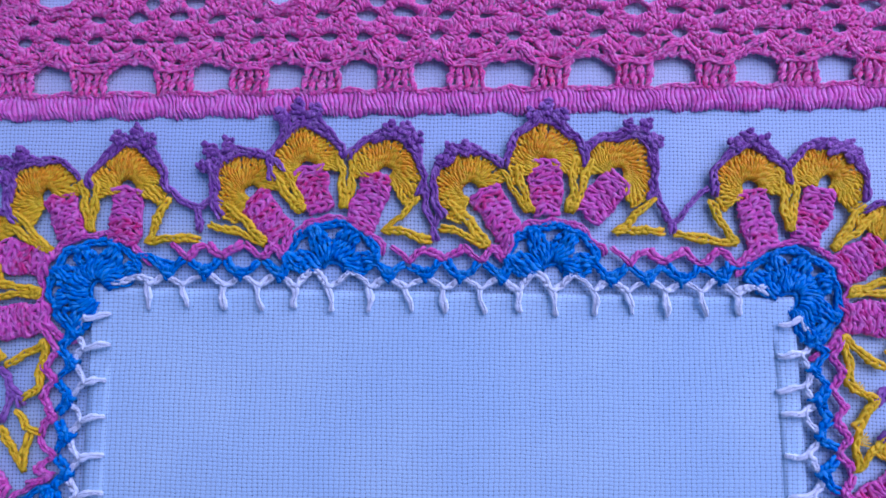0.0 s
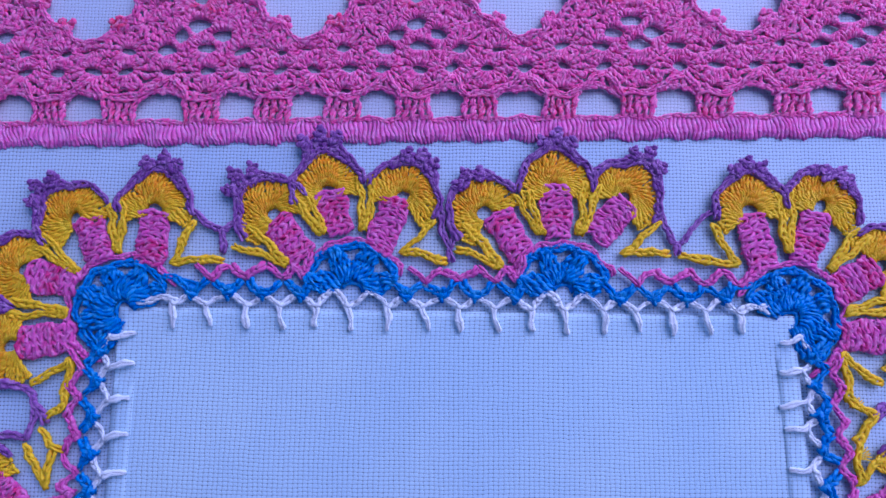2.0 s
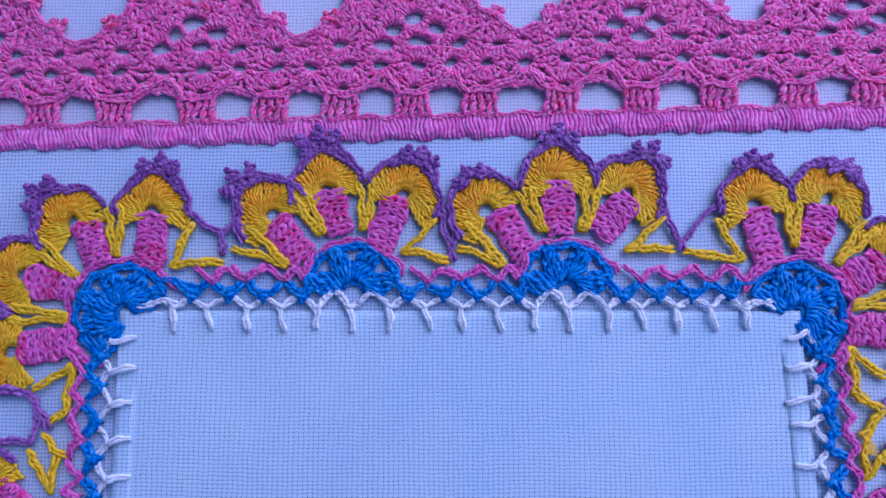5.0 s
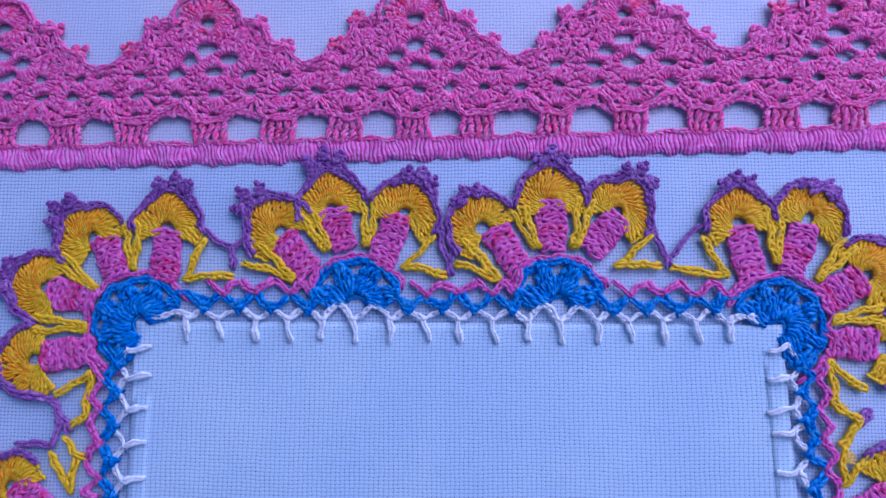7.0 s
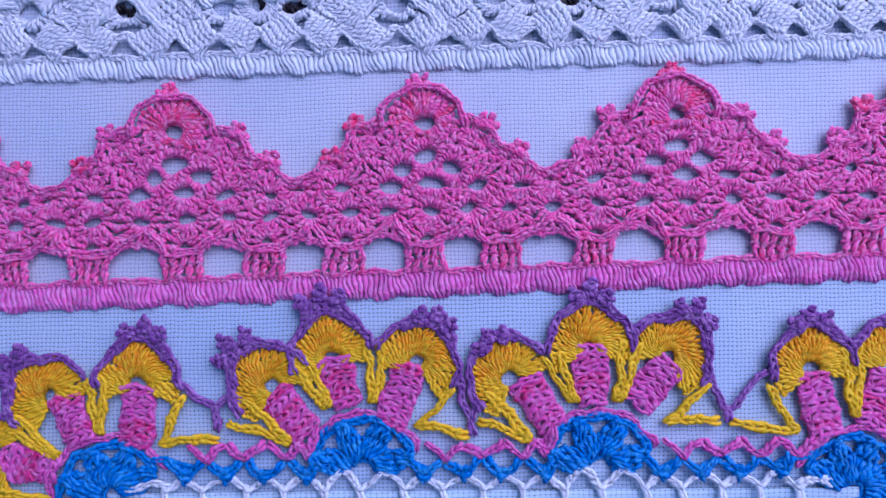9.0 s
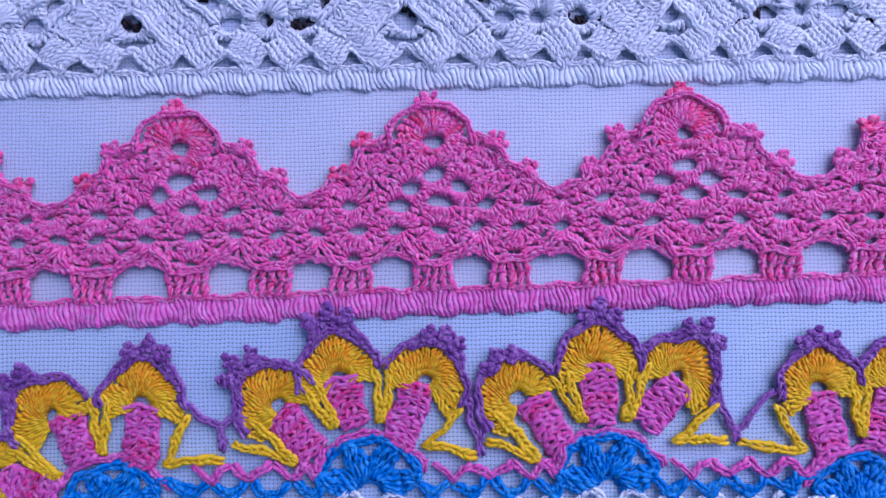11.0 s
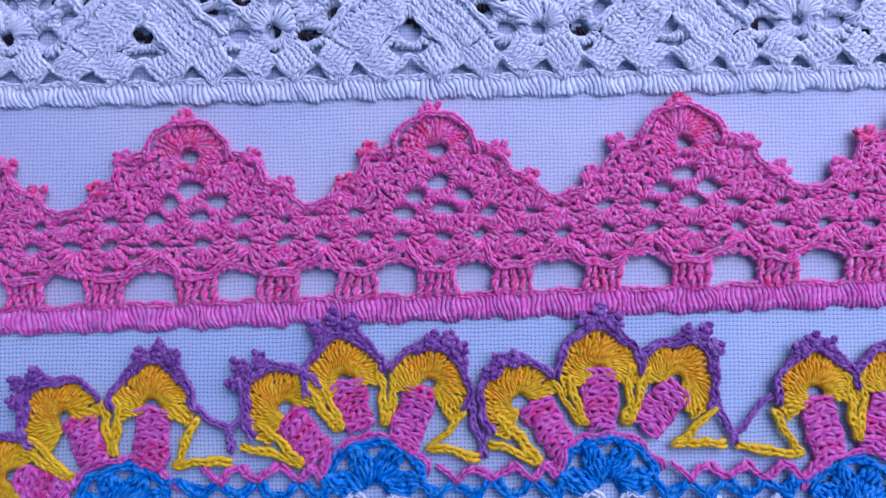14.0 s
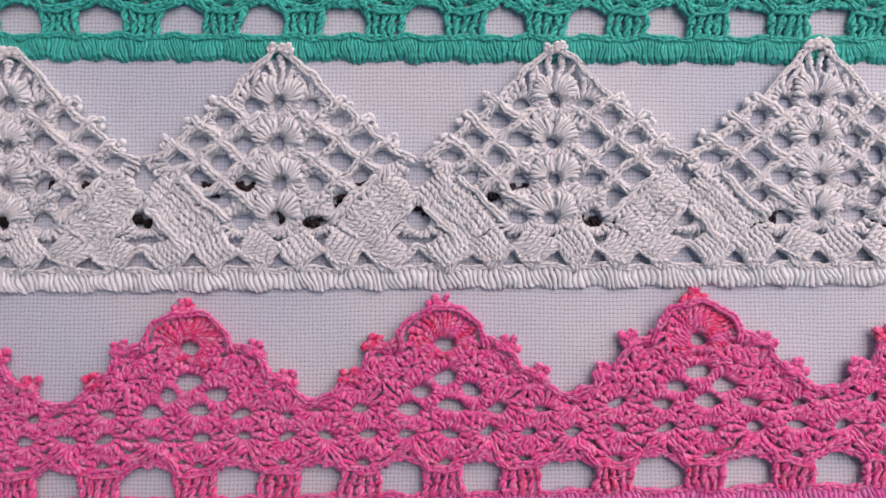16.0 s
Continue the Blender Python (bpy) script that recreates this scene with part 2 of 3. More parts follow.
    def chain(self, pts, link=2.7, w=0.8, r=None, k=5, lift=0.7):
        """A row of chain stitches: V-shaped links that lie one in the next."""
        if len(pts) < 2:
            return
        r = r or R * 0.88
        p = smooth_path([(*q, 0) if len(q) == 2 else q for q in pts], k)
        s = lengths(p)
        n = max(1, int(round(s[-1] / link)))
        step = s[-1] / n
        for i in range(n):
            local = ((1.3, 0.8, -0.1), (0.75, 1.0, 0.4), (0.1, 0.6, 0.55), (-0.3, 0.0, 0.15), (0.1, -0.6, 0.55), (0.75, -1.0, 0.4), (1.3, -0.8, -0.1))
            wob = rnd.uniform(0.88, 1.14)
            out = []
            for u, v, z in local:
                q = np.clip((i + u) * step, 0, s[-1])
                c = np.array([np.interp(q, s, p[:, m]) for m in range(3)])
                c2 = np.array([np.interp(min(q + 0.3, s[-1]), s, p[:, m]) for m in range(3)])
                c1 = np.array([np.interp(max(q - 0.3, 0), s, p[:, m]) for m in range(3)])
                t = c2 - c1
                t /= np.linalg.norm(t) + 1e-9
                over = (i + u) * step - q
                out.append((c[0] + t[0] * over - t[1] * v * w * wob, c[1] + t[1] * over + t[0] * v * w * wob, c[2] + lift + z * 1.2 + rnd.uniform(-0.08, 0.08)))
            self.lay(smooth_path(out, 2), r)

    def strand(self, pts, r=R, k=5, lift=0.7):
        self.lay(smooth_path([(q[0], q[1], lift + (q[2] if len(q) > 2 else 0)) for q in pts], k), r)

    def picot(self, c, d, size=2.2, r=None):
        """A small closed loop of chain that stands out from an edge, with the knot at its foot."""
        r = r or R
        d = np.array(d, float) / np.hypot(*d)
        n = np.array((-d[1], d[0])) * (1 if rnd.random() < 0.5 else -1)
        c = np.array(c, float)
        tilt = rnd.uniform(-0.4, 0.4)
        for k in range(3):
            g = 1.9 - 1.9 * k + tilt
            q = c + d * size * (0.62 + 0.5 * math.cos(g)) + n * size * 0.6 * math.sin(g)
            t = -d * math.sin(g) + n * math.cos(g)
            o = d * math.cos(g) + n * math.sin(g)
            self.strand([(*(q - t * 1.1 - o * 0.5), 0.2), (*(q - t * 0.6 + o * 0.55), 0.9), (*(q + t * 0.5 + o * 0.6), 1.0), (*(q + t * 1.1 - o * 0.3), 0.5), (*(q + t * 0.3 - o * 0.75), 1.0), (*(q - t * 0.8 - o * 0.4), 0.7)], r, 3, lift=0.7)
        self.strand([(*(c - n * size * 0.55), 0.3), (*(c + d * 0.3 * size), 1.5), (*(c + n * size * 0.55), 0.3)], r, 4)

    def mesh(self, name):
        self.cut()
        me = bpy.data.meshes.new(name)
        v, f = handmade(np.vstack(self.v)), np.vstack(self.f)
        me.vertices.add(len(v))
        me.vertices.foreach_set("co", v.ravel())
        me.loops.add(f.size)
        me.loops.foreach_set("vertex_index", f.ravel().astype(np.int32))
        me.polygons.add(len(f))
        me.polygons.foreach_set("loop_start", np.arange(0, f.size, 4, dtype=np.int32))
        me.update(calc_edges=True)
        me.polygons.foreach_set("use_smooth", np.ones(len(f), bool))
        at = me.attributes.new("yarn", "FLOAT_VECTOR", "POINT")
        at.data.foreach_set("vector", np.vstack(self.a).astype(np.float32).ravel())
        return me


def sewn(name, yarn, material, parent, label=""):
    """One mesh of thread as a part of a thing."""
    if not yarn.v and not yarn.run:
        return None
    me = yarn.mesh(name)
    me.materials.append(material)
    ob = new(name, me)
    ob.parent = parent
    return tagged(ob, label)


def part(name, bm, material, parent, label=""):
    me = bpy.data.meshes.new(name)
    bm.to_mesh(me)
    bm.free()
    me.materials.append(material)
    ob = new(name, me)
    ob.parent = parent
    return tagged(ob, label)


def thing(name, label, category, group=""):
    return tagged(new(name), label, category, group)


def sheet(corners, z, thick, nx=60, ny=40, sag=0.45, edge=0.3):
    """A sheet of cloth between four corners (anticlockwise from the lower left), softly uneven, with thickness."""
    bm = bmesh.new()
    a, b, c, d = [np.array(q, float) for q in corners]
    top, low = [], []
    for j in range(ny + 1):
        rt, rl = [], []
        for i in range(nx + 1):
            u, v = i / nx, j / ny
            q = (a * (1 - u) + b * u) * (1 - v) + (d * (1 - u) + c * u) * v
            h = z + sag * noise.noise((q[0] * 0.02, q[1] * 0.02, z)) + 0.1 * noise.noise((q[0] * 0.15, q[1] * 0.15, z + 5))
            wav = edge * noise.noise((q[0] * 0.08, q[1] * 0.08, z + 9)) if i in (0, nx) or j in (0, ny) else 0
            rt.append(bm.verts.new(((q[0] + wav) * MM, (q[1] + wav) * MM, h * MM)))
            rl.append(bm.verts.new(((q[0] + wav) * MM, (q[1] + wav) * MM, (z - thick) * MM)))
        top.append(rt)
        low.append(rl)
    for j in range(ny):
        for i in range(nx):
            bm.faces.new((top[j][i], top[j][i + 1], top[j + 1][i + 1], top[j + 1][i])).smooth = True
            bm.faces.new((low[j][i], low[j + 1][i], low[j + 1][i + 1], low[j][i + 1]))
    for j in range(ny):
        bm.faces.new((top[j][0], top[j + 1][0], low[j + 1][0], low[j][0]))
        bm.faces.new((top[j + 1][nx], top[j][nx], low[j][nx], low[j + 1][nx]))
    for i in range(nx):
        bm.faces.new((top[0][i + 1], top[0][i], low[0][i], low[0][i + 1]))
        bm.faces.new((top[ny][i], top[ny][i + 1], low[ny][i + 1], low[ny][i]))
    return bm


def shells(seeds, inside, z, shift, material, parent, reach=9.5, pitch=2.45, outer=3.0, r=R, tone=0.0):
    """Open work: round each hole (x, y, half width, half height) tall stitches fan out until they meet those of the next hole.
    Seeds with a zero width only keep the others away."""
    S = np.array([q[:4] for q in seeds], float)
    for x, y, rx, ry, *dense in seeds:
        if rx <= 0:
            continue
        yn = Yarn(z)
        n = max(5, int(round(2 * math.pi * (0.5 * (rx + ry) + (dense[0] if dense else outer)) / pitch)))
        turn = rnd.random()
        for k in range(n):
            g = 2 * math.pi * (k + turn) / n
            d = np.array((math.cos(g), math.sin(g)))
            r0 = 1.0 / math.hypot(d[0] / rx, d[1] / ry)
            a = np.array((x, y)) + d * r0
            ln = 0.0
            while ln < reach:
                q = a + d * (ln + 0.4)
                dist = np.hypot(S[:, 0] - q[0], S[:, 1] - q[1]) - 0.5 * (S[:, 2] + S[:, 3])
                own = math.hypot(q[0] - x, q[1] - y) - 0.5 * (rx + ry)
                if own > dist.min() + 0.05 or not inside(*q):
                    break
                ln += 0.4
            if ln < 0.5 and not inside(*(a + d)):
                continue
            ln = ln + 0.7
            a0, b0 = a + d * 0.3, a + d * ln
            yn.tone = tone + rnd.uniform(-0.3, 0.3) + (0.5 if dense and dense[0] > 6 else 0.0)
            yn.post((a0[0], a0[1] + shift(a0[0])), (b0[0], b0[1] + shift(b0[0])), lift=rnd.uniform(0.8, 1.15), r=r)
        sewn("shell", yn, material, parent)


# ---- table and the three edged towels that lie one over the next ----
def slab(name, x0, y0, x1, y1, z0, z1, bevel, material):
    bm = bmesh.new()
    bmesh.ops.create_cube(bm, size=1)
    for v in bm.verts:
        v.co = Vector(((x0 + x1) / 2 + v.co.x * (x1 - x0), (y0 + y1) / 2 + v.co.y * (y1 - y0), (z0 + z1) / 2 + v.co.z * (z1 - z0)))
    bmesh.ops.bevel(bm, geom=bm.edges[:], offset=bevel, segments=3, affect="EDGES")
    me = bpy.data.meshes.new(name)
    bm.to_mesh(me)
    bm.free()
    me.materials.append(material)
    return new(name, me)


tagged(slab("table", -0.5, -0.4, 0.5, 0.6, -0.04, -0.0036, 0.004, wood), "brown wooden table top under the cloths", "table", kind="structure")


def hem_band(parent, material, y_top, height, x0, x1, z, pitch=2.1, slant=0.35, top_material=None, legs=1):
    """The dense buttonhole-stitched edge of a towel: upright stitches, and the corded row above them."""
    x = x0
    while x < x1:
        yn = Yarn(z)
        y = y_top(x)
        yn.tone = rnd.uniform(-0.35, 0.55)
        for k in range(legs):
            h = height * rnd.uniform(0.97, 1.03)
            e = x + (k - (legs - 1) / 2) * 1.02
            s = slant + rnd.uniform(-0.1, 0.1) - (k - (legs - 1) / 2) * 0.3
            yn.strand([(e - s, y + 0.8, 0.1), (e - 0.5 * s, y - 0.25 * h, 0.8), (e + 0.4 * s, y - 0.7 * h, 0.65), (e + s, y - h, -0.7)], (1.03 if legs == 1 else 0.78) + rnd.uniform(-0.05, 0.05), 3, lift=0.4 + rnd.uniform(-0.1, 0.15))
        sewn("hem_stitch", yn, material, parent)
        x += pitch * rnd.uniform(0.95, 1.05)
    yn = Yarn(z)
    yn.chain([(q, y_top(q) + 0.9 + rnd.uniform(-0.15, 0.15)) for q in np.arange(x0, x1, 9.0)], link=3.0, w=0.7, k=3, lift=0.9)
    sewn("edge_chain", yn, top_material or material, parent)


def pillar(parent, material, x, y_top, z, half=8.3, tall=10.5, lean=0.0):
    """A block of four tall stitches that stands on the edge, closed by a bar."""
    yn = Yarn(z)
    for row in range(2):
        for k in range(5):
            g = (k - 2) / 2
            yn.tone = rnd.uniform(-0.1, 0.6)
            x0, x1 = x + g * half * 0.82 + lean * 0.5 * row, x + g * half * 0.8 + lean * 0.5 * (row + 1)
            y0 = y_top(x) + 0.6 + row * tall * 0.47
            yn.post((x0, y0), (x1 + rnd.uniform(-0.3, 0.3), y0 + tall * 0.55), w=0.85, lift=1.0, turns=0.9)
    yn.strand([(x - half + lean, y_top(x) + tall - 0.5), (x - 0.6 * half + lean, y_top(x) + tall + 0.6, 0.9), (x + lean, y_top(x) + tall - 0.1, 1.2), (x + 0.7 * half + lean, y_top(x) + tall + 0.3, 0.9), (x + half + lean, y_top(x) + tall + 1.6)], 0.75, 4, lift=1.0)
    sewn("pillar", yn, material, parent)


def triangle_lace(parent, material, pillars, apexes, y_top, z, upper=True):
    """The lace of arches, stacked shells and stepped points with picots."""
    for x in pillars:
        pillar(parent, material, x, y_top, z, lean=rnd.uniform(-0.6, 1.2))
    mids = [(a + b) / 2 for a, b in zip(pillars, pillars[1:])]
    seeds = []
    for x in pillars:
        seeds += [(x + 1.5, 13.8, 3.2, 1.6), (x + 2.5, 24.4, 3.9, 2.0)]
    for a, b in zip(pillars, pillars[1:]):
        seeds.append(((a + b) / 2 + 2.5, 24.4, 3.9, 2.0))
    outline = ((-50, 38), (-46, 38.5), (-40, 41), (-37, 45), (-30.5, 49), (-26.5, 56.5), (-18, 60), (-16.5, 63), (-11.5, 69.5), (0, 72.5), (11.5, 69.5), (16.5, 63), (18, 60), (26.5, 56.5), (30.5, 49), (38, 45), (42, 41), (46, 38.5), (50, 37.5))
    ox, oy = [q[0] for q in outline], [q[1] for q in outline]

    def top(x):
        return max((float(np.interp(x - a, ox, oy, 37.5, 37.5)) for a in apexes), default=37.5) if upper else 31.0

    def inside(x, y):
        near = min(pillars, key=lambda p: abs(p - x))
        if abs(near - x) < 7.8:
            return 11.2 < y < top(x)
        lo = max((p for p in pillars if p <= x), default=x - 16)
        hi = min((p for p in pillars if p > x), default=x + 16)
        u = (x - (lo + hi) / 2) / ((hi - lo) / 2 - 7.2)
        return 14.9 - 3.4 * u * u < y < top(x)

    if upper:
        for a in apexes:
            for x, y, *rest in ((-31, 34.5, 3.8, 2.0), (-13, 34.2, 4.7, 2.5), (4, 34.6, 5.6, 2.6), (21, 33.4, 4.3, 2.3), (39, 33, 3.4, 1.6), (-7.6, 40.8, 4.3, 2.7), (11, 40.5, 5.0, 2.8), (0.8, 46.0, 5.4, 3.2), (0.8, 58.3, 4.0, 2.6, 8.0),
                                 (-33, 42.5, 0.9, 0.9), (-24, 47, 0.9, 0.9), (-19, 55.5, 0.9, 0.9), (-12, 49.5, 0.9, 0.9), (33, 42.5, 0.9, 0.9), (25, 47, 0.9, 0.9), (19, 55.5, 0.9, 0.9), (13.5, 49, 0.9, 0.9), (0, 53.0, 0.0, 0.0)):
                seeds.append((a + x, y, *rest))
        for a, b in zip(apexes, apexes[1:]):
            seeds.append(((a + b) / 2, 34.0, 5.0, 0.9))
    shells(seeds, inside, z, y_top, material, parent)
    lo, hi = pillars[0], pillars[-1]
    # the cords that bound the arches
    for m, (a, b) in zip(mids, zip(pillars, pillars[1:])):
        yn = Yarn(z)
        half = (b - a) / 2 - 7.2
        yn.chain([(m + u * half, y_top(m) + 15.4 - 3.4 * abs(u) ** 1.5 + rnd.uniform(-0.5, 0.5)) for u in (-1.05, -0.6, -0.1, 0.4, 0.75, 1.05)], lift=0.7)
        sewn("arch_cord", yn, material, parent)
    # the long arm that leaves each pillar and meets the next shell
    for x, nxt in zip(pillars, pillars[1:]):
        yn = Yarn(z + 0.4)
        yn.tone = rnd.uniform(-0.2, 0.4)
        yn.chain([(px, py + y_top(px)) for px, py in ((x - 3, 12.2), (x + 4, 12.0), (x + 10, 14.5), ((x + nxt) / 2 + 2.5, 20.0))], lift=1.2, w=0.75)
        sewn("long_arm", yn, material, parent)
        yn = Yarn(z + 0.4)
        yn.chain([(px, py + y_top(px)) for px, py in ((nxt - 6.5, 12.0), (nxt - 9, 15.5), ((x + nxt) / 2 + 4.5, 20.0))], lift=1.1, w=0.75)
        sewn("short_arm", yn, material, parent)
    if not upper:
        return
    for a in apexes:
        yn = Yarn(z)
        yn.chain([(a + x, y + y_top(a + x)) for x, y in outline[:7] if lo - 20 < a + x < hi + 20], lift=1.3)
        sewn("edge_cord", yn, material, parent)
        yn = Yarn(z)
        yn.chain([(a + x, y + y_top(a + x)) for x, y in outline[12:] if lo - 20 < a + x < hi + 20], lift=1.3)
        sewn("edge_cord", yn, material, parent)
        yn = Yarn(z)
        yn.chain([(a + 16.4 * math.cos(g), 59.5 + 13.2 * math.sin(g) + y_top(a)) for g in np.linspace(math.pi + 0.15, -0.15, 9)], link=2.4, lift=1.9)
        sewn("crown_cord", yn, material, parent)
        for x, y, dx, dy in ((-35, 44.2, -0.3, 0.9), (-25, 56.6, -0.3, 0.9), (25, 55.4, 0.25, 0.95), (37, 44.2, 0.3, 0.9), (-1, 72.4, -0.1, 1)):
            yn = Yarn(z)
            yn.tone = rnd.uniform(0.0, 1.0)
            for e in (-1.0, 1.0):
                yn.picot((a + x + e, y + y_top(a + x)), (dx + 0.12 * e + rnd.uniform(-0.15, 0.15), dy), 4.3, r=0.98)
            sewn("picot", yn, material, parent)


def mesh_lace(parent, material, apexes, y_top, z):
    """The white lace: a column of shells up the middle of each point, a net of chain beside it, slanting bands of close stitches, and a row of blocks on the hem."""
    seeds = []
    outline = ((0, 87), (6, 82.5), (13, 76), (20, 67.5), (27, 61.5), (34, 55.5), (43, 47.5), (52, 43))
    ox, oy = [q[0] for q in outline], [q[1] for q in outline]

    def top(x):
        return max(float(np.interp(abs(x - a), ox, oy)) if abs(x - a) < 60 else 44 for a in apexes)

    def inside(x, y):
        return 14.0 < y < top(x) - 0.6

    def at(x, y):
        return (x, y + y_top(x))

    for a in apexes:
        for x, y in ((-0.2, 65.6), (-0.8, 49.3), (0, 34.4), (-1, 20.1)):
            seeds.append((a + x, y, 2.7, 3.0, 4.5))
        for s in (-1, 1):
            for x, y, rx, ry in ((11.8, 64.4, 3.3, 2.8), (22.3, 58.4, 3.9, 3.2), (14, 50, 4.2, 3.2), (31.6, 50.6, 4.2, 3.0), (23.2, 42.8, 4.2, 3.3), (41, 43.6, 4.4, 2.5), (32, 36, 4.1, 3.2), (13.8, 34.5, 4.1, 3.1), (23.8, 27.2, 4.1, 3.3), (14.4, 19.6, 4.3, 2.8)):
                seeds.append((a + s * x + rnd.uniform(-0.8, 0.8), y + rnd.uniform(-0.6, 0.6), rx * rnd.uniform(1.0, 1.2), ry * rnd.uniform(1.0, 1.2)))
            for f in np.linspace(0, 1, 7):
                for w in (-3, 3):
                    seeds.append((a + s * (47 - 20 * f + 0.66 * w), 33 - 20 * f + 0.75 * w, 0, 0))
        for x, y in ((-0.2, 65.6), (-0.8, 49.3), (0, 34.4), (-1, 20.1)):
            for s in (-1, 1):
                yn = Yarn(z + 1.0)
                o = np.array((a + x, y))
                for k in range(7):
                    g = math.pi / 2 - s * (0.26 + 0.18 * k + rnd.uniform(-0.04, 0.04))
                    d = np.array((math.cos(g), math.sin(g)))
                    far = 11.6 - 0.5 * abs(k - 2.5) + rnd.uniform(-0.4, 0.4)
                    yn.strand([(*at(*(o + d * 2.9)), -0.4), (*at(*(o + d * 5.0)), 0.7), (*at(*(o + d * 0.8 * far)), 1.2), (*at(*(o + d * far)), 0.3)], 0.76, 4)
                sewn("sheaf", yn, material, parent)
    for a, b in zip(apexes, apexes[1:]):
        seeds.append(((a + b) / 2, 20.2, 4.6, 4.4))
        m = (a + b) / 2
        yn = Yarn(z + 0.3)
        yn.chain([at(m - 9.5, 1.2), at(m - 4, 6.5), at(m, 9.5), at(m + 4, 6.5), at(m + 9.5, 1.2)], link=2.8, w=0.9, lift=0.9)
        sewn("corner_chain", yn, material, parent)
    shells(seeds, inside, z, y_top, material, parent, reach=13.5, pitch=2.35, outer=2.8, r=0.76)
    for a in apexes:
        for s in (-1, 1):
            # slanting band, four courses of close stitches, each with the ridge of its heads
            ax = np.array((s * -0.70, -0.70))
            nx = np.array((s * -0.70, 0.70))
            for row in range(4):
                yn = Yarn(z + 0.2)
                for k in range(6):
                    c = np.array((a + s * 49.0, 34.0)) + ax * (row * 7.0) + nx * (k - 2.5) * 2.25
                    c = c + ax * rnd.uniform(-0.7, 0.7)
                    e = c + ax * rnd.uniform(7.0, 8.0) + nx * rnd.uniform(-0.3, 0.3)
                    if e[1] < 6:
                        continue
                    yn.post(at(*c), at(*e), w=0.75, lift=rnd.uniform(0.95, 1.4), r=0.78)
                sewn("slanting_course", yn, material, parent)
            # the row of blocks over the hem
            for x, y, lean in ((8.3, 9.2, 1), (24.5, 8.6, -1), (41, 8.0, -1)):
                d = np.array((0.62 * lean * s, -0.78))
                n = np.array((0.88, 0.45 * lean * s))
                yn = Yarn(z + 0.6)
                for k in range(6):
                    c = np.array((a + s * x, y)) + n * (k - 2.5) * 2.2
                    yn.post(at(*(c - d * 5.6)), at(*(c + d * (5.2 - 0.5 * abs(k - 2.5)))), lift=1.25, r=0.78)
                sewn("block", yn, material, parent)
            # the open corners between the blocks
            for x in (16.3, 33):
                yn = Yarn(z + 0.3)
                yn.chain([at(a + s * (x - 7.2), 1.2), at(a + s * (x - 3), 6.0), at(a + s * x, 8.2), at(a + s * (x + 3), 6.0), at(a + s * (x + 7.2), 1.2)], link=2.8, w=0.8, lift=0.9)
                sewn("corner_chain", yn, material, parent)
            for pts in (((9, 61.5), (18, 54.3), (27, 47), (36.5, 39.6)), ((9.5, 46), (18.5, 38.8), (28, 31)), ((10, 39), (18.5, 46.5), (27.5, 54.5), (34, 60)),
                        ((19, 32), (27.5, 39.5), (36.5, 47.2), (42, 51)), ((9.5, 55), (17, 61.5), (24, 67)), ((10, 25), (18.5, 30.5)), ((37, 36), (31, 30), (20, 20)), ((50, 24), (44, 17.5), (37, 10.5))):
                yn = Yarn(z + 0.7)
                yn.chain([at(a + s * x, y) for x, y in pts], lift=1.2, w=0.95, link=2.9, r=0.8)
                sewn("net_cord", yn, material, parent)
            yn = Yarn(z)
            yn.chain([at(a + s * x, y) for x, y in outline], lift=1.5, link=2.7, w=0.9)
            sewn("edge_cord", yn, material, parent)
            for x, y in ((25, 63), (34, 55.6), (42.6, 48)):
                yn = Yarn(z)
                yn.picot(at(a + s * x, y), (s * (0.3 + rnd.uniform(-0.3, 0.3)), 0.9), rnd.uniform(3.6, 4.4), r=0.95)
                sewn("picot", yn, material, parent)
        yn = Yarn(z + 0.5)
        for x in (-2.4, 0.2, 2.6):
            yn.picot(at(a + x, 85), (0.05 + 0.1 * x, 1), 2.4, r=0.86)
        sewn("picot", yn, material, parent)
        yn = Yarn(z + 0.3)
        yn.chain([at(a - 7.2, 1.2), at(a - 3, 6.2), at(a, 8.4), at(a + 3, 6.2), at(a + 7.2, 1.2)], link=2.8, w=0.8, lift=0.9)
        sewn("corner_chain", yn, material, parent)
        for x in (-41, -24.5, -8.3, 8.3, 24.5, 41):
            yn = Yarn(z)
            for q in (-0.8, 0.8):
                yn.post((a + x + q, y_top(a + x) - 0.8), (a + x + 0.6 * q, y_top(a + x) + 3.2), w=0.5, lift=1.2, turns=0.5)
            sewn("tie_stitch", yn, material, parent)


def pink_top(x):
    return 84.7 + 0.0245 * x


def white_top(x):
    return 171.4 + 0.0125 * x


def green_top(x):
    return 261.6


def towel(name, label, y_top, y_low, z, weave=CLOTH, x0=-232.0, x1=232.0):
    t = thing(name, label, "towel", "edged towels in a row")
    bm = sheet(((x0, y_low), (x1, y_low), (x1, y_top(x1) + 0.4), (x0, y_top(x0) + 0.4)), z, 0.5, 116, 30)
    part("cloth", bm, weave, t)
    return t


Z_UNDER, Z_GREEN, Z_WHITE, Z_PINK, Z_FRONT = -2.9, -2.2, -1.5, -0.8, 1.3

under_cloth = thing("cloth", "plain white even-weave cloth beneath the green edged towel", "cloth")
part("weave", sheet(((-236, 150), (236, 150), (236, 330), (-236, 330)), Z_UNDER, 0.5, 60, 30), CLOTH, under_cloth)

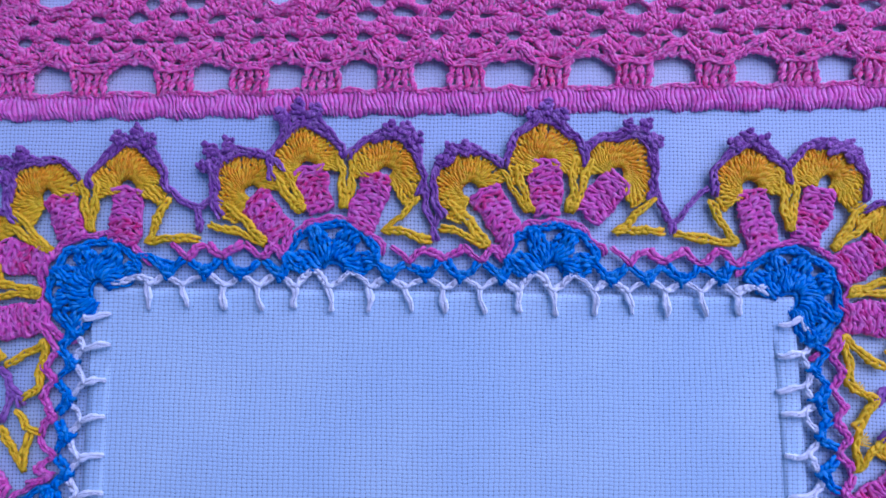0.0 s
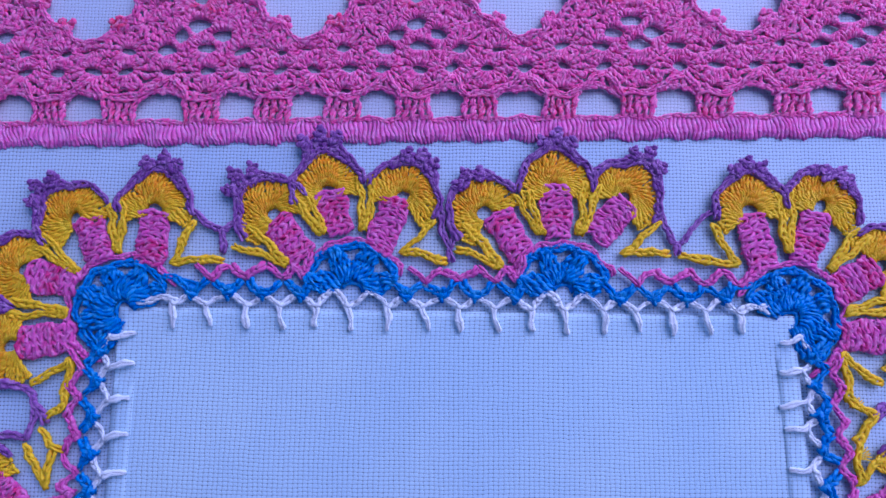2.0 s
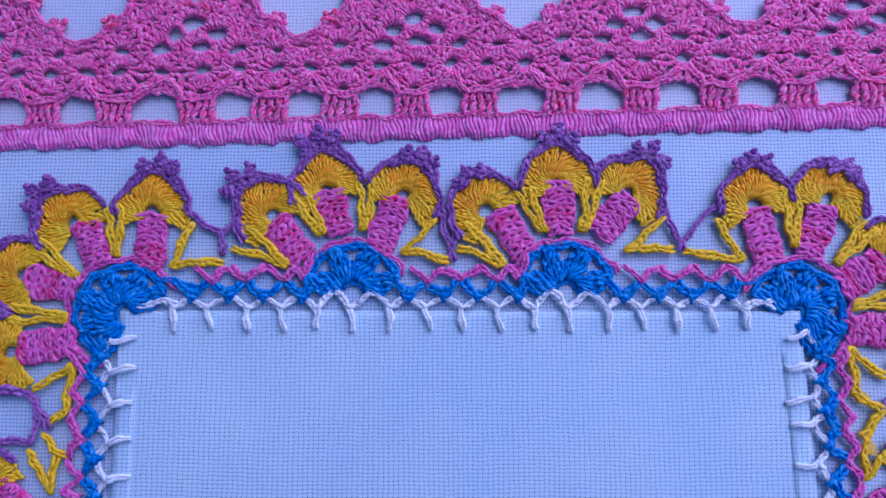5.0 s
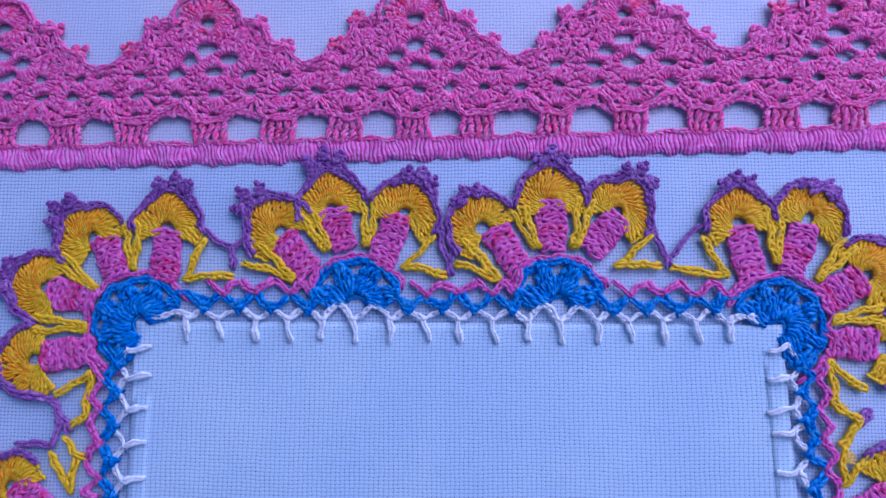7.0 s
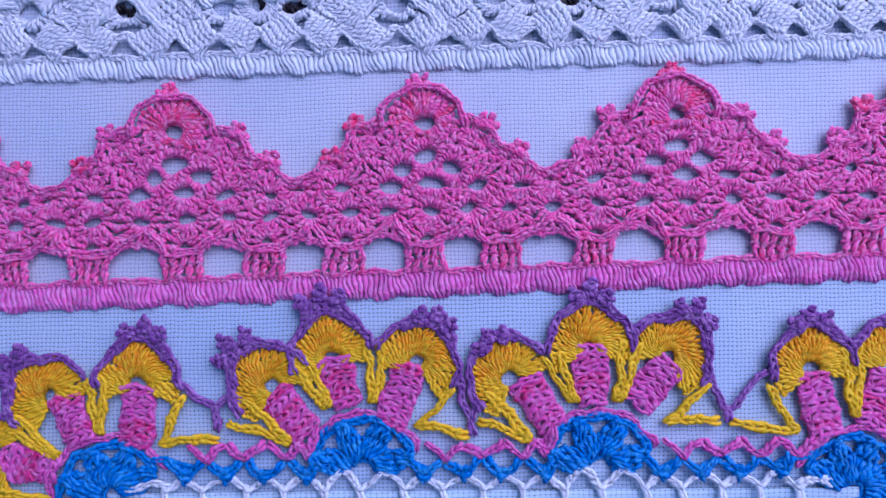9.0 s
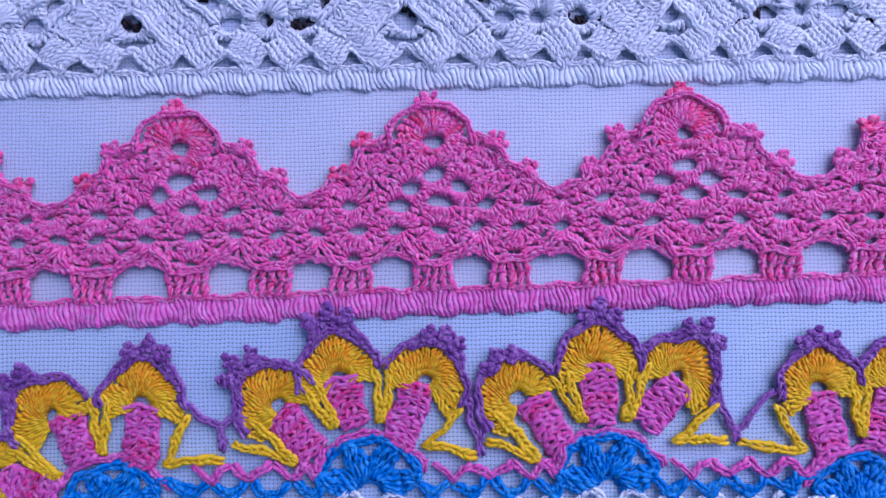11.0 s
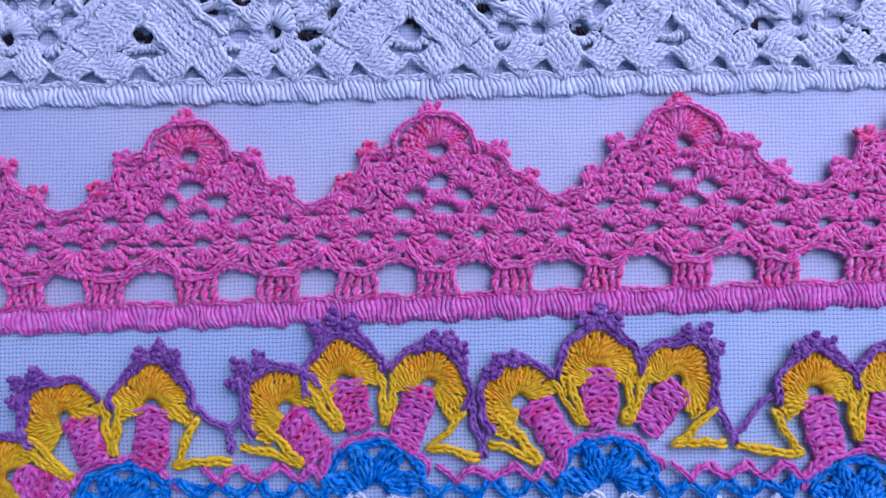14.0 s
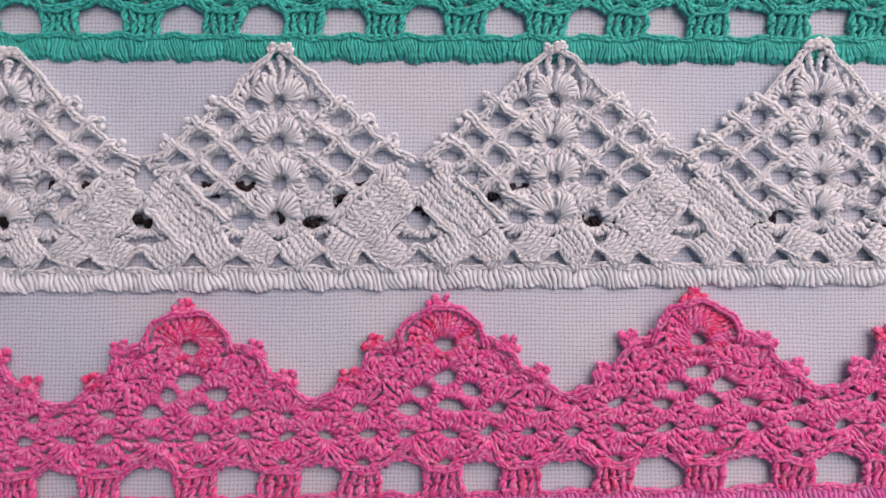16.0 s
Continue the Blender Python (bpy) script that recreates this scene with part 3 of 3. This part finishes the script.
green_towel = towel("green_edged_towel", "white even-weave towel with sea-green crochet edging", green_top, 165, Z_GREEN)
hem_band(green_towel, GREEN, green_top, 8.6, -228, 228, Z_GREEN, pitch=2.5, slant=0.7, legs=2)
GREEN_PILLARS = [-237 + 31.9 * i for i in range(15)]
triangle_lace(green_towel, GREEN, [x + 1.5 for x in GREEN_PILLARS if -228 < x < 228], [], green_top, Z_GREEN, upper=False)
# black cross-stitched wave on the green edged towel, glimpsed through the white lace
for k in range(112):
    x = -192 + 3.3 * k
    u = ((x + 162) / 58.0) % 1.0
    u = min(u, 1 - u) * 2
    y = 203.0 - 13.0 * min(1.0, max(0.0, (u - 0.35) / 0.45)) - 1.6 * (k % 2)
    yn = Yarn(Z_GREEN)
    for e in (x - 0.85, x + 0.85):
        yn.strand([(e - 0.8, y - 2.0, -0.3), (e, y, 0.6), (e + 0.8, y + 2.0, -0.3)], 0.8, 3)
        yn.strand([(e - 0.8, y + 2.0, -0.3), (e, y, 1.0), (e + 0.8, y - 2.0, -0.3)], 0.8, 3)
    sewn("cross_stitch", yn, BLACK, green_towel, "black cross-stitch")

white_towel = towel("white_edged_towel", "white even-weave towel with white crochet lace edging", white_top, 80, Z_WHITE)
hem_band(white_towel, WHITE, white_top, 7.6, -228, 228, Z_WHITE, pitch=2.0, slant=1.2)
mesh_lace(white_towel, WHITE, [-190, -84, 23, 125.5, 229], white_top, Z_WHITE + 0.35)

pink_towel = towel("pink_edged_towel", "white even-weave towel with pink crochet lace edging", pink_top, -160, Z_PINK, CLOTH_LOOSE)
hem_band(pink_towel, PINK_PALE, pink_top, 9.6, -228, 228, Z_PINK, pitch=1.85, slant=0.8, top_material=PINK)
triangle_lace(pink_towel, PINK, [-214, -183, -152, -115, -83, -52, -20, 10, 45, 80, 114, 149, 181, 214], [-217, -118.5, -20.5, 77.5, 176], pink_top, Z_PINK + 0.8)


# ---- the front cloth with its flowered edging ----
front = thing("flower_edged_cloth", "white even-weave cloth with a crocheted flower border", "placemat")
Y_LOW = -150.0
part("cloth", sheet(((-146, Y_LOW), (151.5, Y_LOW), (145, 0), (-145, 0)), Z_FRONT, 0.9, 80, 44), CLOTH_TURNED, front)


def right_drift(s):
    """The cloth's right edge leans outwards below."""
    return 0.075 * max(0.0, s - 35.0)


# turned hem, a second layer along the edges
part("hem", sheet(((-145.6, Y_LOW), (-137, Y_LOW), (-136, -9.4), (-144.6, -9.4)), Z_FRONT + 0.1, 0.09, 3, 40), CLOTH_TURNED, front)
part("hem", sheet(((143, Y_LOW), (151.1, Y_LOW), (144.6, -9.4), (136, -9.4)), Z_FRONT + 0.1, 0.09, 3, 40), CLOTH_TURNED, front)
ZC = Z_PINK + 0.5


def polar(c, r, g):
    return (c[0] + r * math.cos(g), c[1] + r * math.sin(g))


def fan(c, angles, r0=4.2, r1=19.0):
    """Blue fan of puffs: each is a sheaf of long loops drawn together at foot and tip, with short chain loops from tip to tip."""
    step = abs(angles[1] - angles[0])
    for g in angles:
        yn = Yarn(ZC + 0.6)
        d = np.array((math.cos(g), math.sin(g)))
        n = np.array((-d[1], d[0]))
        o = np.array(c[:2], float)
        half = min(4.0, 0.33 * step * r1 * 0.85)
        tall = r1 + rnd.uniform(-0.6, 0.6)
        for k in (-1.5, 1.5, -0.5, 0.5):
            q = k / 1.5 + rnd.uniform(-0.08, 0.08)
            yn.tone = rnd.uniform(-0.2, 0.7)
            foot, head = o + d * r0 + n * q * half * 0.42, o + d * (tall - 2.4 * q * q) + n * q * half * 0.82
            mid = o + d * (r0 + 0.6 * (tall - r0)) + n * q * half
            yn.post(foot, mid, w=0.8, lift=1.3 + 0.6 * (1 - q * q), r=0.82, turns=1.1, head=False)
            yn.post(mid, head, w=0.85, lift=1.5 + 0.6 * (1 - q * q), r=0.82, turns=0.8)
        for w in (-1, 1):
            yn.strand([(*(o + d * (tall - 2.0) + n * w * half * 0.7), 0.3), (*(o + d * (tall - 0.2) + n * w * half * 0.3), 1.8), (*(o + d * (tall + 1.0) - n * w * 1.0), 0.8)], 0.86, 4)
        sewn("fan_puff", yn, BLUE, front)
    for g0, g1 in zip(angles, angles[1:]):
        yn = Yarn(ZC + 0.5)
        yn.chain([polar(c, r1 + e, g0 + (g1 - g0) * f) for f, e in ((0.04, 0.4), (0.3, 1.2), (0.5, 1.5), (0.7, 1.2), (0.96, 0.4))], link=3.1, w=1.1, r=0.88)
        sewn("loop_chain", yn, BLUE, front)
    yn = Yarn(ZC)
    turn = np.sign(angles[0] - angles[-1])
    yn.strand([polar(c, r0 - 0.4, g) for g in np.linspace(angles[0] + 0.3 * turn, angles[-1] - 0.3 * turn, 9)], 1.0, 3)
    sewn("fan_foot", yn, BLUE, front)


def bar(base, tip, width=11.0):
    """Magenta block worked in short rows across."""
    a, b = np.array(base, float), np.array(tip, float)
    d = b - a
    L = np.hypot(*d)
    d /= L
    n = np.array((-d[1], d[0]))
    rows = max(4, int(round((L + 3) / 3.5)))
    yn = Yarn(ZC + 0.4)
    for k in range(rows):
        f = k / (rows - 1)
        yn.tone = rnd.uniform(-0.2, 0.9)
        c = a + d * (L + 0.6) * f
        h = width / 2 * (0.92 + 0.1 * f)
        wave = 0.5 * (-1) ** k
        yn.chain([(*(c + n * h * q + d * (wave * math.sin(5 * q) - 0.8 * q * q)), 0.2) for q in (-1, -0.5, 0, 0.5, 1)], link=3.7, w=1.5, r=0.98, lift=0.9)
    sewn("bar", yn, MAGENTA, front)
    for s in (-1, 1):
        yn = Yarn(ZC + 0.3)
        yn.chain([tuple(a + n * s * width * 0.5 * (0.95 + 0.1 * f) + d * (L + 2) * f) for f in (-0.05, 0.5, 1.0)], link=2.9, w=0.85)
        sewn("bar_edge", yn, MAGENTA, front)


def petal(c, g, tip, r0=3.2, r1=14.6, spread=2.05):
    """Yellow half ring of tall stitches that darkens to orange at its crown, and the purple edge with its picots."""
    n = 29
    yn = Yarn(ZC + 0.7)
    for k in range(n):
        h = g - spread + 2 * spread * k / (n - 1)
        crown = math.exp(-((h - g) / 1.25) ** 2)
        yn.tone = 0.12 + 0.95 * crown + rnd.uniform(-0.15, 0.15)
        rr = r1 * (1.0 + 0.06 * crown) * rnd.uniform(0.97, 1.03)
        yn.post(polar(c, r0, h), polar(c, rr, h + rnd.uniform(-0.04, 0.04)), w=0.62, lift=1.15, r=0.66, turns=2.0)
    sewn("petal", yn, YELLOW, front)
    tg = math.atan2(tip[1] - c[1], tip[0] - c[0])
    tr = math.hypot(tip[0] - c[0], tip[1] - c[1])
    yn = Yarn(ZC + 1.3)
    yn.tone = 0.2
    edge = []
    for h in np.linspace(g - spread * 0.8, g + spread * 0.8, 15):
        peak = math.exp(-((h - tg) / 0.42) ** 2)
        edge.append(polar(c, r1 + 1.6 + (tr - r1 - 4.5) * 0.66 * peak, h))
    yn.chain(edge, link=3.0, w=1.05, r=0.82, lift=1.0)
    inner = []
    for h in np.linspace(tg - 0.75, tg + 0.75, 9):
        peak = math.exp(-((h - tg) / 0.42) ** 2)
        inner.append(polar(c, r1 + 0.8 + (tr - r1 - 4.5) * 0.28 * peak, h))
    yn.chain(inner, link=3.0, w=1.05, r=0.82, lift=0.9)
    for h in np.linspace(tg - 0.5, tg + 0.5, 8):
        peak = math.exp(-((h - tg) / 0.5) ** 2)
        yn.post(polar(c, r1 + 1.2, h), polar(c, r1 + 1.6 + (tr - r1 - 4.5) * 0.72 * peak, h), w=0.7, lift=1.2)
    ob = sewn("scallop", yn, PURPLE, front)
    for k, off in enumerate((-0.3, 0.0, 0.3)):
        yn = Yarn(ZC + 1.8)
        yn.tone = rnd.uniform(-0.3, 0.8)
        q = polar(c, tr - 4.6 - abs(off) * 7, tg + off)
        yn.picot(q, (math.cos(tg + 1.6 * off), math.sin(tg + 1.6 * off)), 3.3, r=0.9)
        yn.picot(polar(c, tr - 6.6 - abs(off) * 7, tg + off * 0.8), (math.cos(tg + 2 * off), math.sin(tg + 2 * off)), 2.4, r=0.9)
        sewn("picot", yn, PURPLE, ob)


def yellow_chain(points, name="zigzag_chain"):
    yn = Yarn(ZC + 0.9)
    for a, b in zip(points, points[1:]):
        yn.chain([a, b], link=3.2, w=1.1, r=0.85, lift=0.9)
    sewn(name, yn, YELLOW, front)


def spoke(top, foot, wide=3.0):
    """Long narrow yellow leaf of chain between two bars."""
    a, b = np.array(top, float), np.array(foot, float)
    d = (b - a) / np.hypot(*(b - a))
    n = np.array((-d[1], d[0]))
    yn = Yarn(ZC + 0.9)
    for s in (-1, 1):
        yn.chain([tuple(a + n * s * wide), tuple(a * 0.55 + b * 0.45 + n * s * wide * 0.75), tuple(b + n * s * 0.5)], link=3.2, w=1.05, r=0.85, lift=0.9)
    yn.picot(tuple(b - d * 1.5), tuple(d), 1.2)
    sewn("spoke", yn, YELLOW, front)


def purple_chain(points):
    yn = Yarn(ZC + 0.9)
    yn.tone = 0.6
    yn.chain(points, link=3.0, w=0.95, r=0.8)
    sewn("valley_chain", yn, PURPLE, front)


def angle(a, b):
    return math.atan2(b[1] - a[1], b[0] - a[0])


def flower(turn, petals, spokes, zigzags):
    for base, tip, arc, point in petals:
        base, tip, arc, point = turn(base), turn(tip), turn(arc), turn(point)
        bar(base, tip)
        away = math.hypot(arc[0] - base[0], arc[1] - base[1])
        arc = (arc[0] - 2.2 * (arc[0] - base[0]) / away, arc[1] - 2.2 * (arc[1] - base[1]) / away)
        petal(arc, angle(base, arc), point)
    for top, foot in spokes:
        spoke(turn(top), turn(foot))
    for pts in zigzags:
        yellow_chain([turn(p) for p in pts])


def stay(p):
    return p


def left_side(p):
    """From the frame of the middle top flower (its foot at 46, 8) to the flower on the left edge."""
    u, v = p[0] - 46.0, p[1]
    return (-146.0 - v, -101.0 + u)


def right_side(p):
    u, v = p[0] - 46.0, p[1]
    return (146.0 + v, -101.0 - u)


rad = math.radians
FIRST = (
    (((-67, 24), (-78, 37), (-81, 43), (-100, 61)), ((-51, 35), (-56, 50), (-57, 54), (-62, 81)), ((-34, 27), (-27, 47), (-23, 51), (-14, 72))),
    (((-69, 50), (-58, 33)), ((-40, 58), (-40, 36))),
    (((-90, 36), (-73, 20), (-97, 27)), ((-10, 39), (-23, 26), (-5, 22))),
)
SECOND = (
    (((28, 26), (18, 41), (11, 45), (2, 63)), ((44, 35), (43, 54), (43, 57), (44, 81)), ((61, 34), (73, 47), (74, 52), (87, 73))),
    (((29, 51), (36, 34)), ((59, 56), (54, 35))),
    (((3, 38), (20, 20), (1, 27)), ((88, 39), (73, 26), (92, 27))),
)
LEFT_CORNER = (
    (((-155, 22), (-161, 36), (-168, 39), (-187, 54)), ((-133, 20), (-132, 40), (-132, 45), (-129, 69)), ((-166, 10), (-183, 13), (-189, 16), (-212, 22)), ((-165, -13), (-185, -16), (-192, -18), (-216, -22))),
    (((-149, 45), (-147, 25)), ((-181, 28), (-164, 15)), ((-191, -1), (-168, -3))),
    (((-115, 37), (-123, 20), (-101, 21)), ((-179, -33), (-164, -24), (-165, -41), (-172, -46))),
)
RIGHT_CORNER = (
    (((133, 22), (128, 42), (128, 48), (127, 70)), ((150, 25), (157, 43), (160, 50), (169, 66)), ((164, 11), (180, 20), (186, 24), (206, 38)), ((166, -8), (184, -8), (192, -10), (216, -16))),
    (((143, 53), (144, 28)), ((176, 36), (162, 21)), ((190, 5), (168, 3))),
    (((112, 38), (121, 22), (98, 25)), ((180, -28), (165, -16), (166, -34), (169, -37))),
)
flower(stay, *FIRST)
flower(stay, *SECOND)
flower(stay, *LEFT_CORNER)
flower(stay, *RIGHT_CORNER)
flower(left_side, SECOND[0], SECOND[1], SECOND[2][:1])
flower(right_side, SECOND[0], SECOND[1], SECOND[2][1:])
for pts in (((-173, -51), (-169, -59), (-165, -60)), ((-180, -58), (-170, -75), (-169, -62)), ((169, -37), (177, -41), (168, -52)), ((169, -53), (168, -69), (180, -55))):
    yellow_chain(pts)

for pts in (((-118, 45), (-110, 38), (-102, 33), (-97, 37), (-92, 36)), ((-8, 46), (-6, 36), (-3, 28), (0, 34), (2, 32)), ((-3, 28), (-3, 22)), ((87, 48), (91, 37), (96, 31), (103, 38), (110, 45)), ((96, 31), (96, 26)), ((-102, 33), (-102, 25)),
            ((-196, -33), (-183, -34), (-178, -41), (-172, -48)), ((-195, -54), (-182, -55), (-178, -51), (-177, -43)), ((181, -36), (178, -39), (176, -42)), ((181, -39), (177, -42))):
    purple_chain(pts)

fan((-45, 8), [rad(g) for g in (163, 114, 66, 17)])
fan((46, 8.5), [rad(g) for g in (163, 114, 66, 17)])
fan((-143, -1), [rad(g) for g in (243, 200, 157, 113, 70, 30)])
fan((143, -1), [rad(g) for g in (150, 110, 68, 25, -20, -63)])
fan((-154, -101), [rad(g) for g in (253, 204, 156, 107)])
fan((154.5, -101), [rad(g) for g in (73, 24, -24, -73)])


def edge_top(s, h):
    return (s, h)


def edge_left(s, h):
    return (-145.0 - h, -s)


def edge_right(s, h):
    return (145.5 + h + right_drift(s), -s)


TOP_STITCHES = (-121, -106, -90, -75, -60, -45, -29, -13, 1, 17, 32, 47, 63, 78, 92, 107, 121)
LEFT_STITCHES = (12, 25, 38, 54, 69, 84, 99, 114, 129)
RIGHT_STITCHES = (10, 23, 36, 47, 63, 79, 94, 109, 124)


def border(edge, stitches, bare, flip=1):
    """White buttonhole stitches over the cloth's edge with chain arches between, and the blue and magenta ties above."""
    for s in stitches:
        yn = Yarn(Z_FRONT + 0.9)
        e = rnd.uniform(-0.8, 0.8)
        for q in (-0.55, 0.55):
            yn.strand([(*edge(s + q - flip * 1.6, 3.2), -1.6), (*edge(s + q - flip * 0.5, 0.6), 0.3), (*edge(s + q + 0.3 * flip + e * 0.4, -4), 0.5), (*edge(s + 0.6 * q + flip + e, -8.6), -0.5)], 0.9, 4, lift=0.5)
        yn.strand([(*edge(s - 2.2, 3.6), -1.4), (*edge(s, 1.4), 0.6), (*edge(s + 2.4, 3.8), -1.4)], 0.9, 4, lift=0.6)
        sewn("blanket_stitch", yn, WHITE, front)
    for a, b in zip(stitches, stitches[1:]):
        m = (a + b) / 2
        tall = 8.6 if any(abs(m - q) < 12 for q in bare) else 6.6
        yn = Yarn(ZC + 1.2)
        peak = edge(m + rnd.uniform(-0.8, 0.8), tall)
        for foot in (edge(a + 1.0, 2.2), edge(b - 1.0, 2.2)):
            bend = ((foot[0] + peak[0]) / 2 + rnd.uniform(-0.5, 0.5), (foot[1] + peak[1]) / 2 + rnd.uniform(-0.5, 0.5))
            yn.chain([foot, bend, peak], link=3.4, w=0.72, r=0.74, lift=0.8)
        sewn("arch_chain", yn, WHITE, front)
        if any(abs(m - q) < 16 for q in bare):
            continue
        yn = Yarn(ZC + 1.3)
        for k in (-1, 1):
            yn.chain([edge(m + 0.4 * k, 5.5), edge(m + 2.9 * k, 8.6 + rnd.uniform(-0.7, 0.7)), edge(m + (5.9 - 0.5 * k) * k, 11.6 + rnd.uniform(-0.9, 0.9))], link=2.7, w=1.05 + 0.15 * (k < 0), r=0.85, lift=0.9)
        yn.strand([(*edge(m - 1.8, 8.4), 0), (*edge(m - 0.6, 5.2), 1.6), (*edge(m + 0.2, 3.6), 0.6)], 0.9, 4)
        yn.strand([(*edge(m - 2.6, 7.0), 0), (*edge(m, 6.2), 2.0), (*edge(m + 2.4, 7.2), 0)], 0.95, 4)
        yn.picot(edge(m, 9.0), np.subtract(edge(m, 0), edge(m, 1)), 1.5)
        sewn("blue_tie", yn, BLUE, front)
        yn = Yarn(ZC + 1.0)
        beside = any(abs(m + 7.5 - q) < 20 for q in bare)
        c = m + (1.8 if beside else 7.5)
        for k in (-1, 1):
            out, up = (0.35, 5.0) if beside and k > 0 else (0.72 if beside else 1.0, 0.0)
            yn.chain([edge(c + 0.4 * k, 13.2), edge(c + 3.2 * k * out, 15.9 + up * 0.4 + rnd.uniform(-0.5, 0.5)), edge(c + 6.9 * k * out, 18.4 + up + rnd.uniform(-0.7, 0.7))], link=2.9, w=0.95, r=0.8, lift=0.9)
        yn.strand([(*edge(c - 2.1, 15.6), 0), (*edge(c, 14.0), 1.4), (*edge(c + 2.1, 15.4), 0)], 0.85, 4)
        sewn("magenta_tie", yn, MAGENTA, front)


border(edge_top, TOP_STITCHES, (-45, 46))
border(edge_left, LEFT_STITCHES, (101,), -1)
border(edge_right, RIGHT_STITCHES, (101,))
# magenta cord along the foot of the bars
for c, r, g0, g1 in (((-45, 8), 22.4, 160, 20), ((46, 8.5), 22.4, 160, 20), ((-143, -1), 24, 250, 25), ((143, -1), 24, 155, -70), ((-154, -101), 24, 258, 100), ((154.5, -101), 24, 80, -80)):
    yn = Yarn(ZC + 0.5)
    yn.chain([polar(c, r + rnd.uniform(-0.9, 0.9), rad(g)) for g in np.linspace(g0, g1, 17)], link=2.8, w=0.8)
    sewn("foot_cord", yn, MAGENTA, front)
for pts in (((-135, 2.0), (-128, 4.0), (-121, 2.8)), ((121, 2.8), (129, 4.0), (135, 2.0))):
    yn = Yarn(ZC + 1.4)
    yn.chain(pts, link=3.2, w=0.95, r=0.82, lift=0.9)
    sewn("arch_chain", yn, WHITE, front)
for pts in (((-126, 14), (-112, 10)), ((126, 14), (114, 9))):
    yn = Yarn(ZC + 0.8)
    yn.chain(pts, link=2.6, w=0.8)
    sewn("blue_tie", yn, BLUE, front)
# frayed ends of yellow thread beside the corner
for x, y, g in ((167, -38, 0.6), (169, -58, 0.3)):
    yn = Yarn(ZC + 0.9)
    for k in range(5):
        h = g + (k - 2) * 0.3
        yn.strand([(x, y, 0.2), (x + 3 * math.cos(h), y + 3 * math.sin(h), 0.8), (x + 6 * math.cos(h + 0.1), y + 6 * math.sin(h + 0.1), 0.2)], 0.28, 3)
    sewn("thread_end", yn, YELLOW, front)
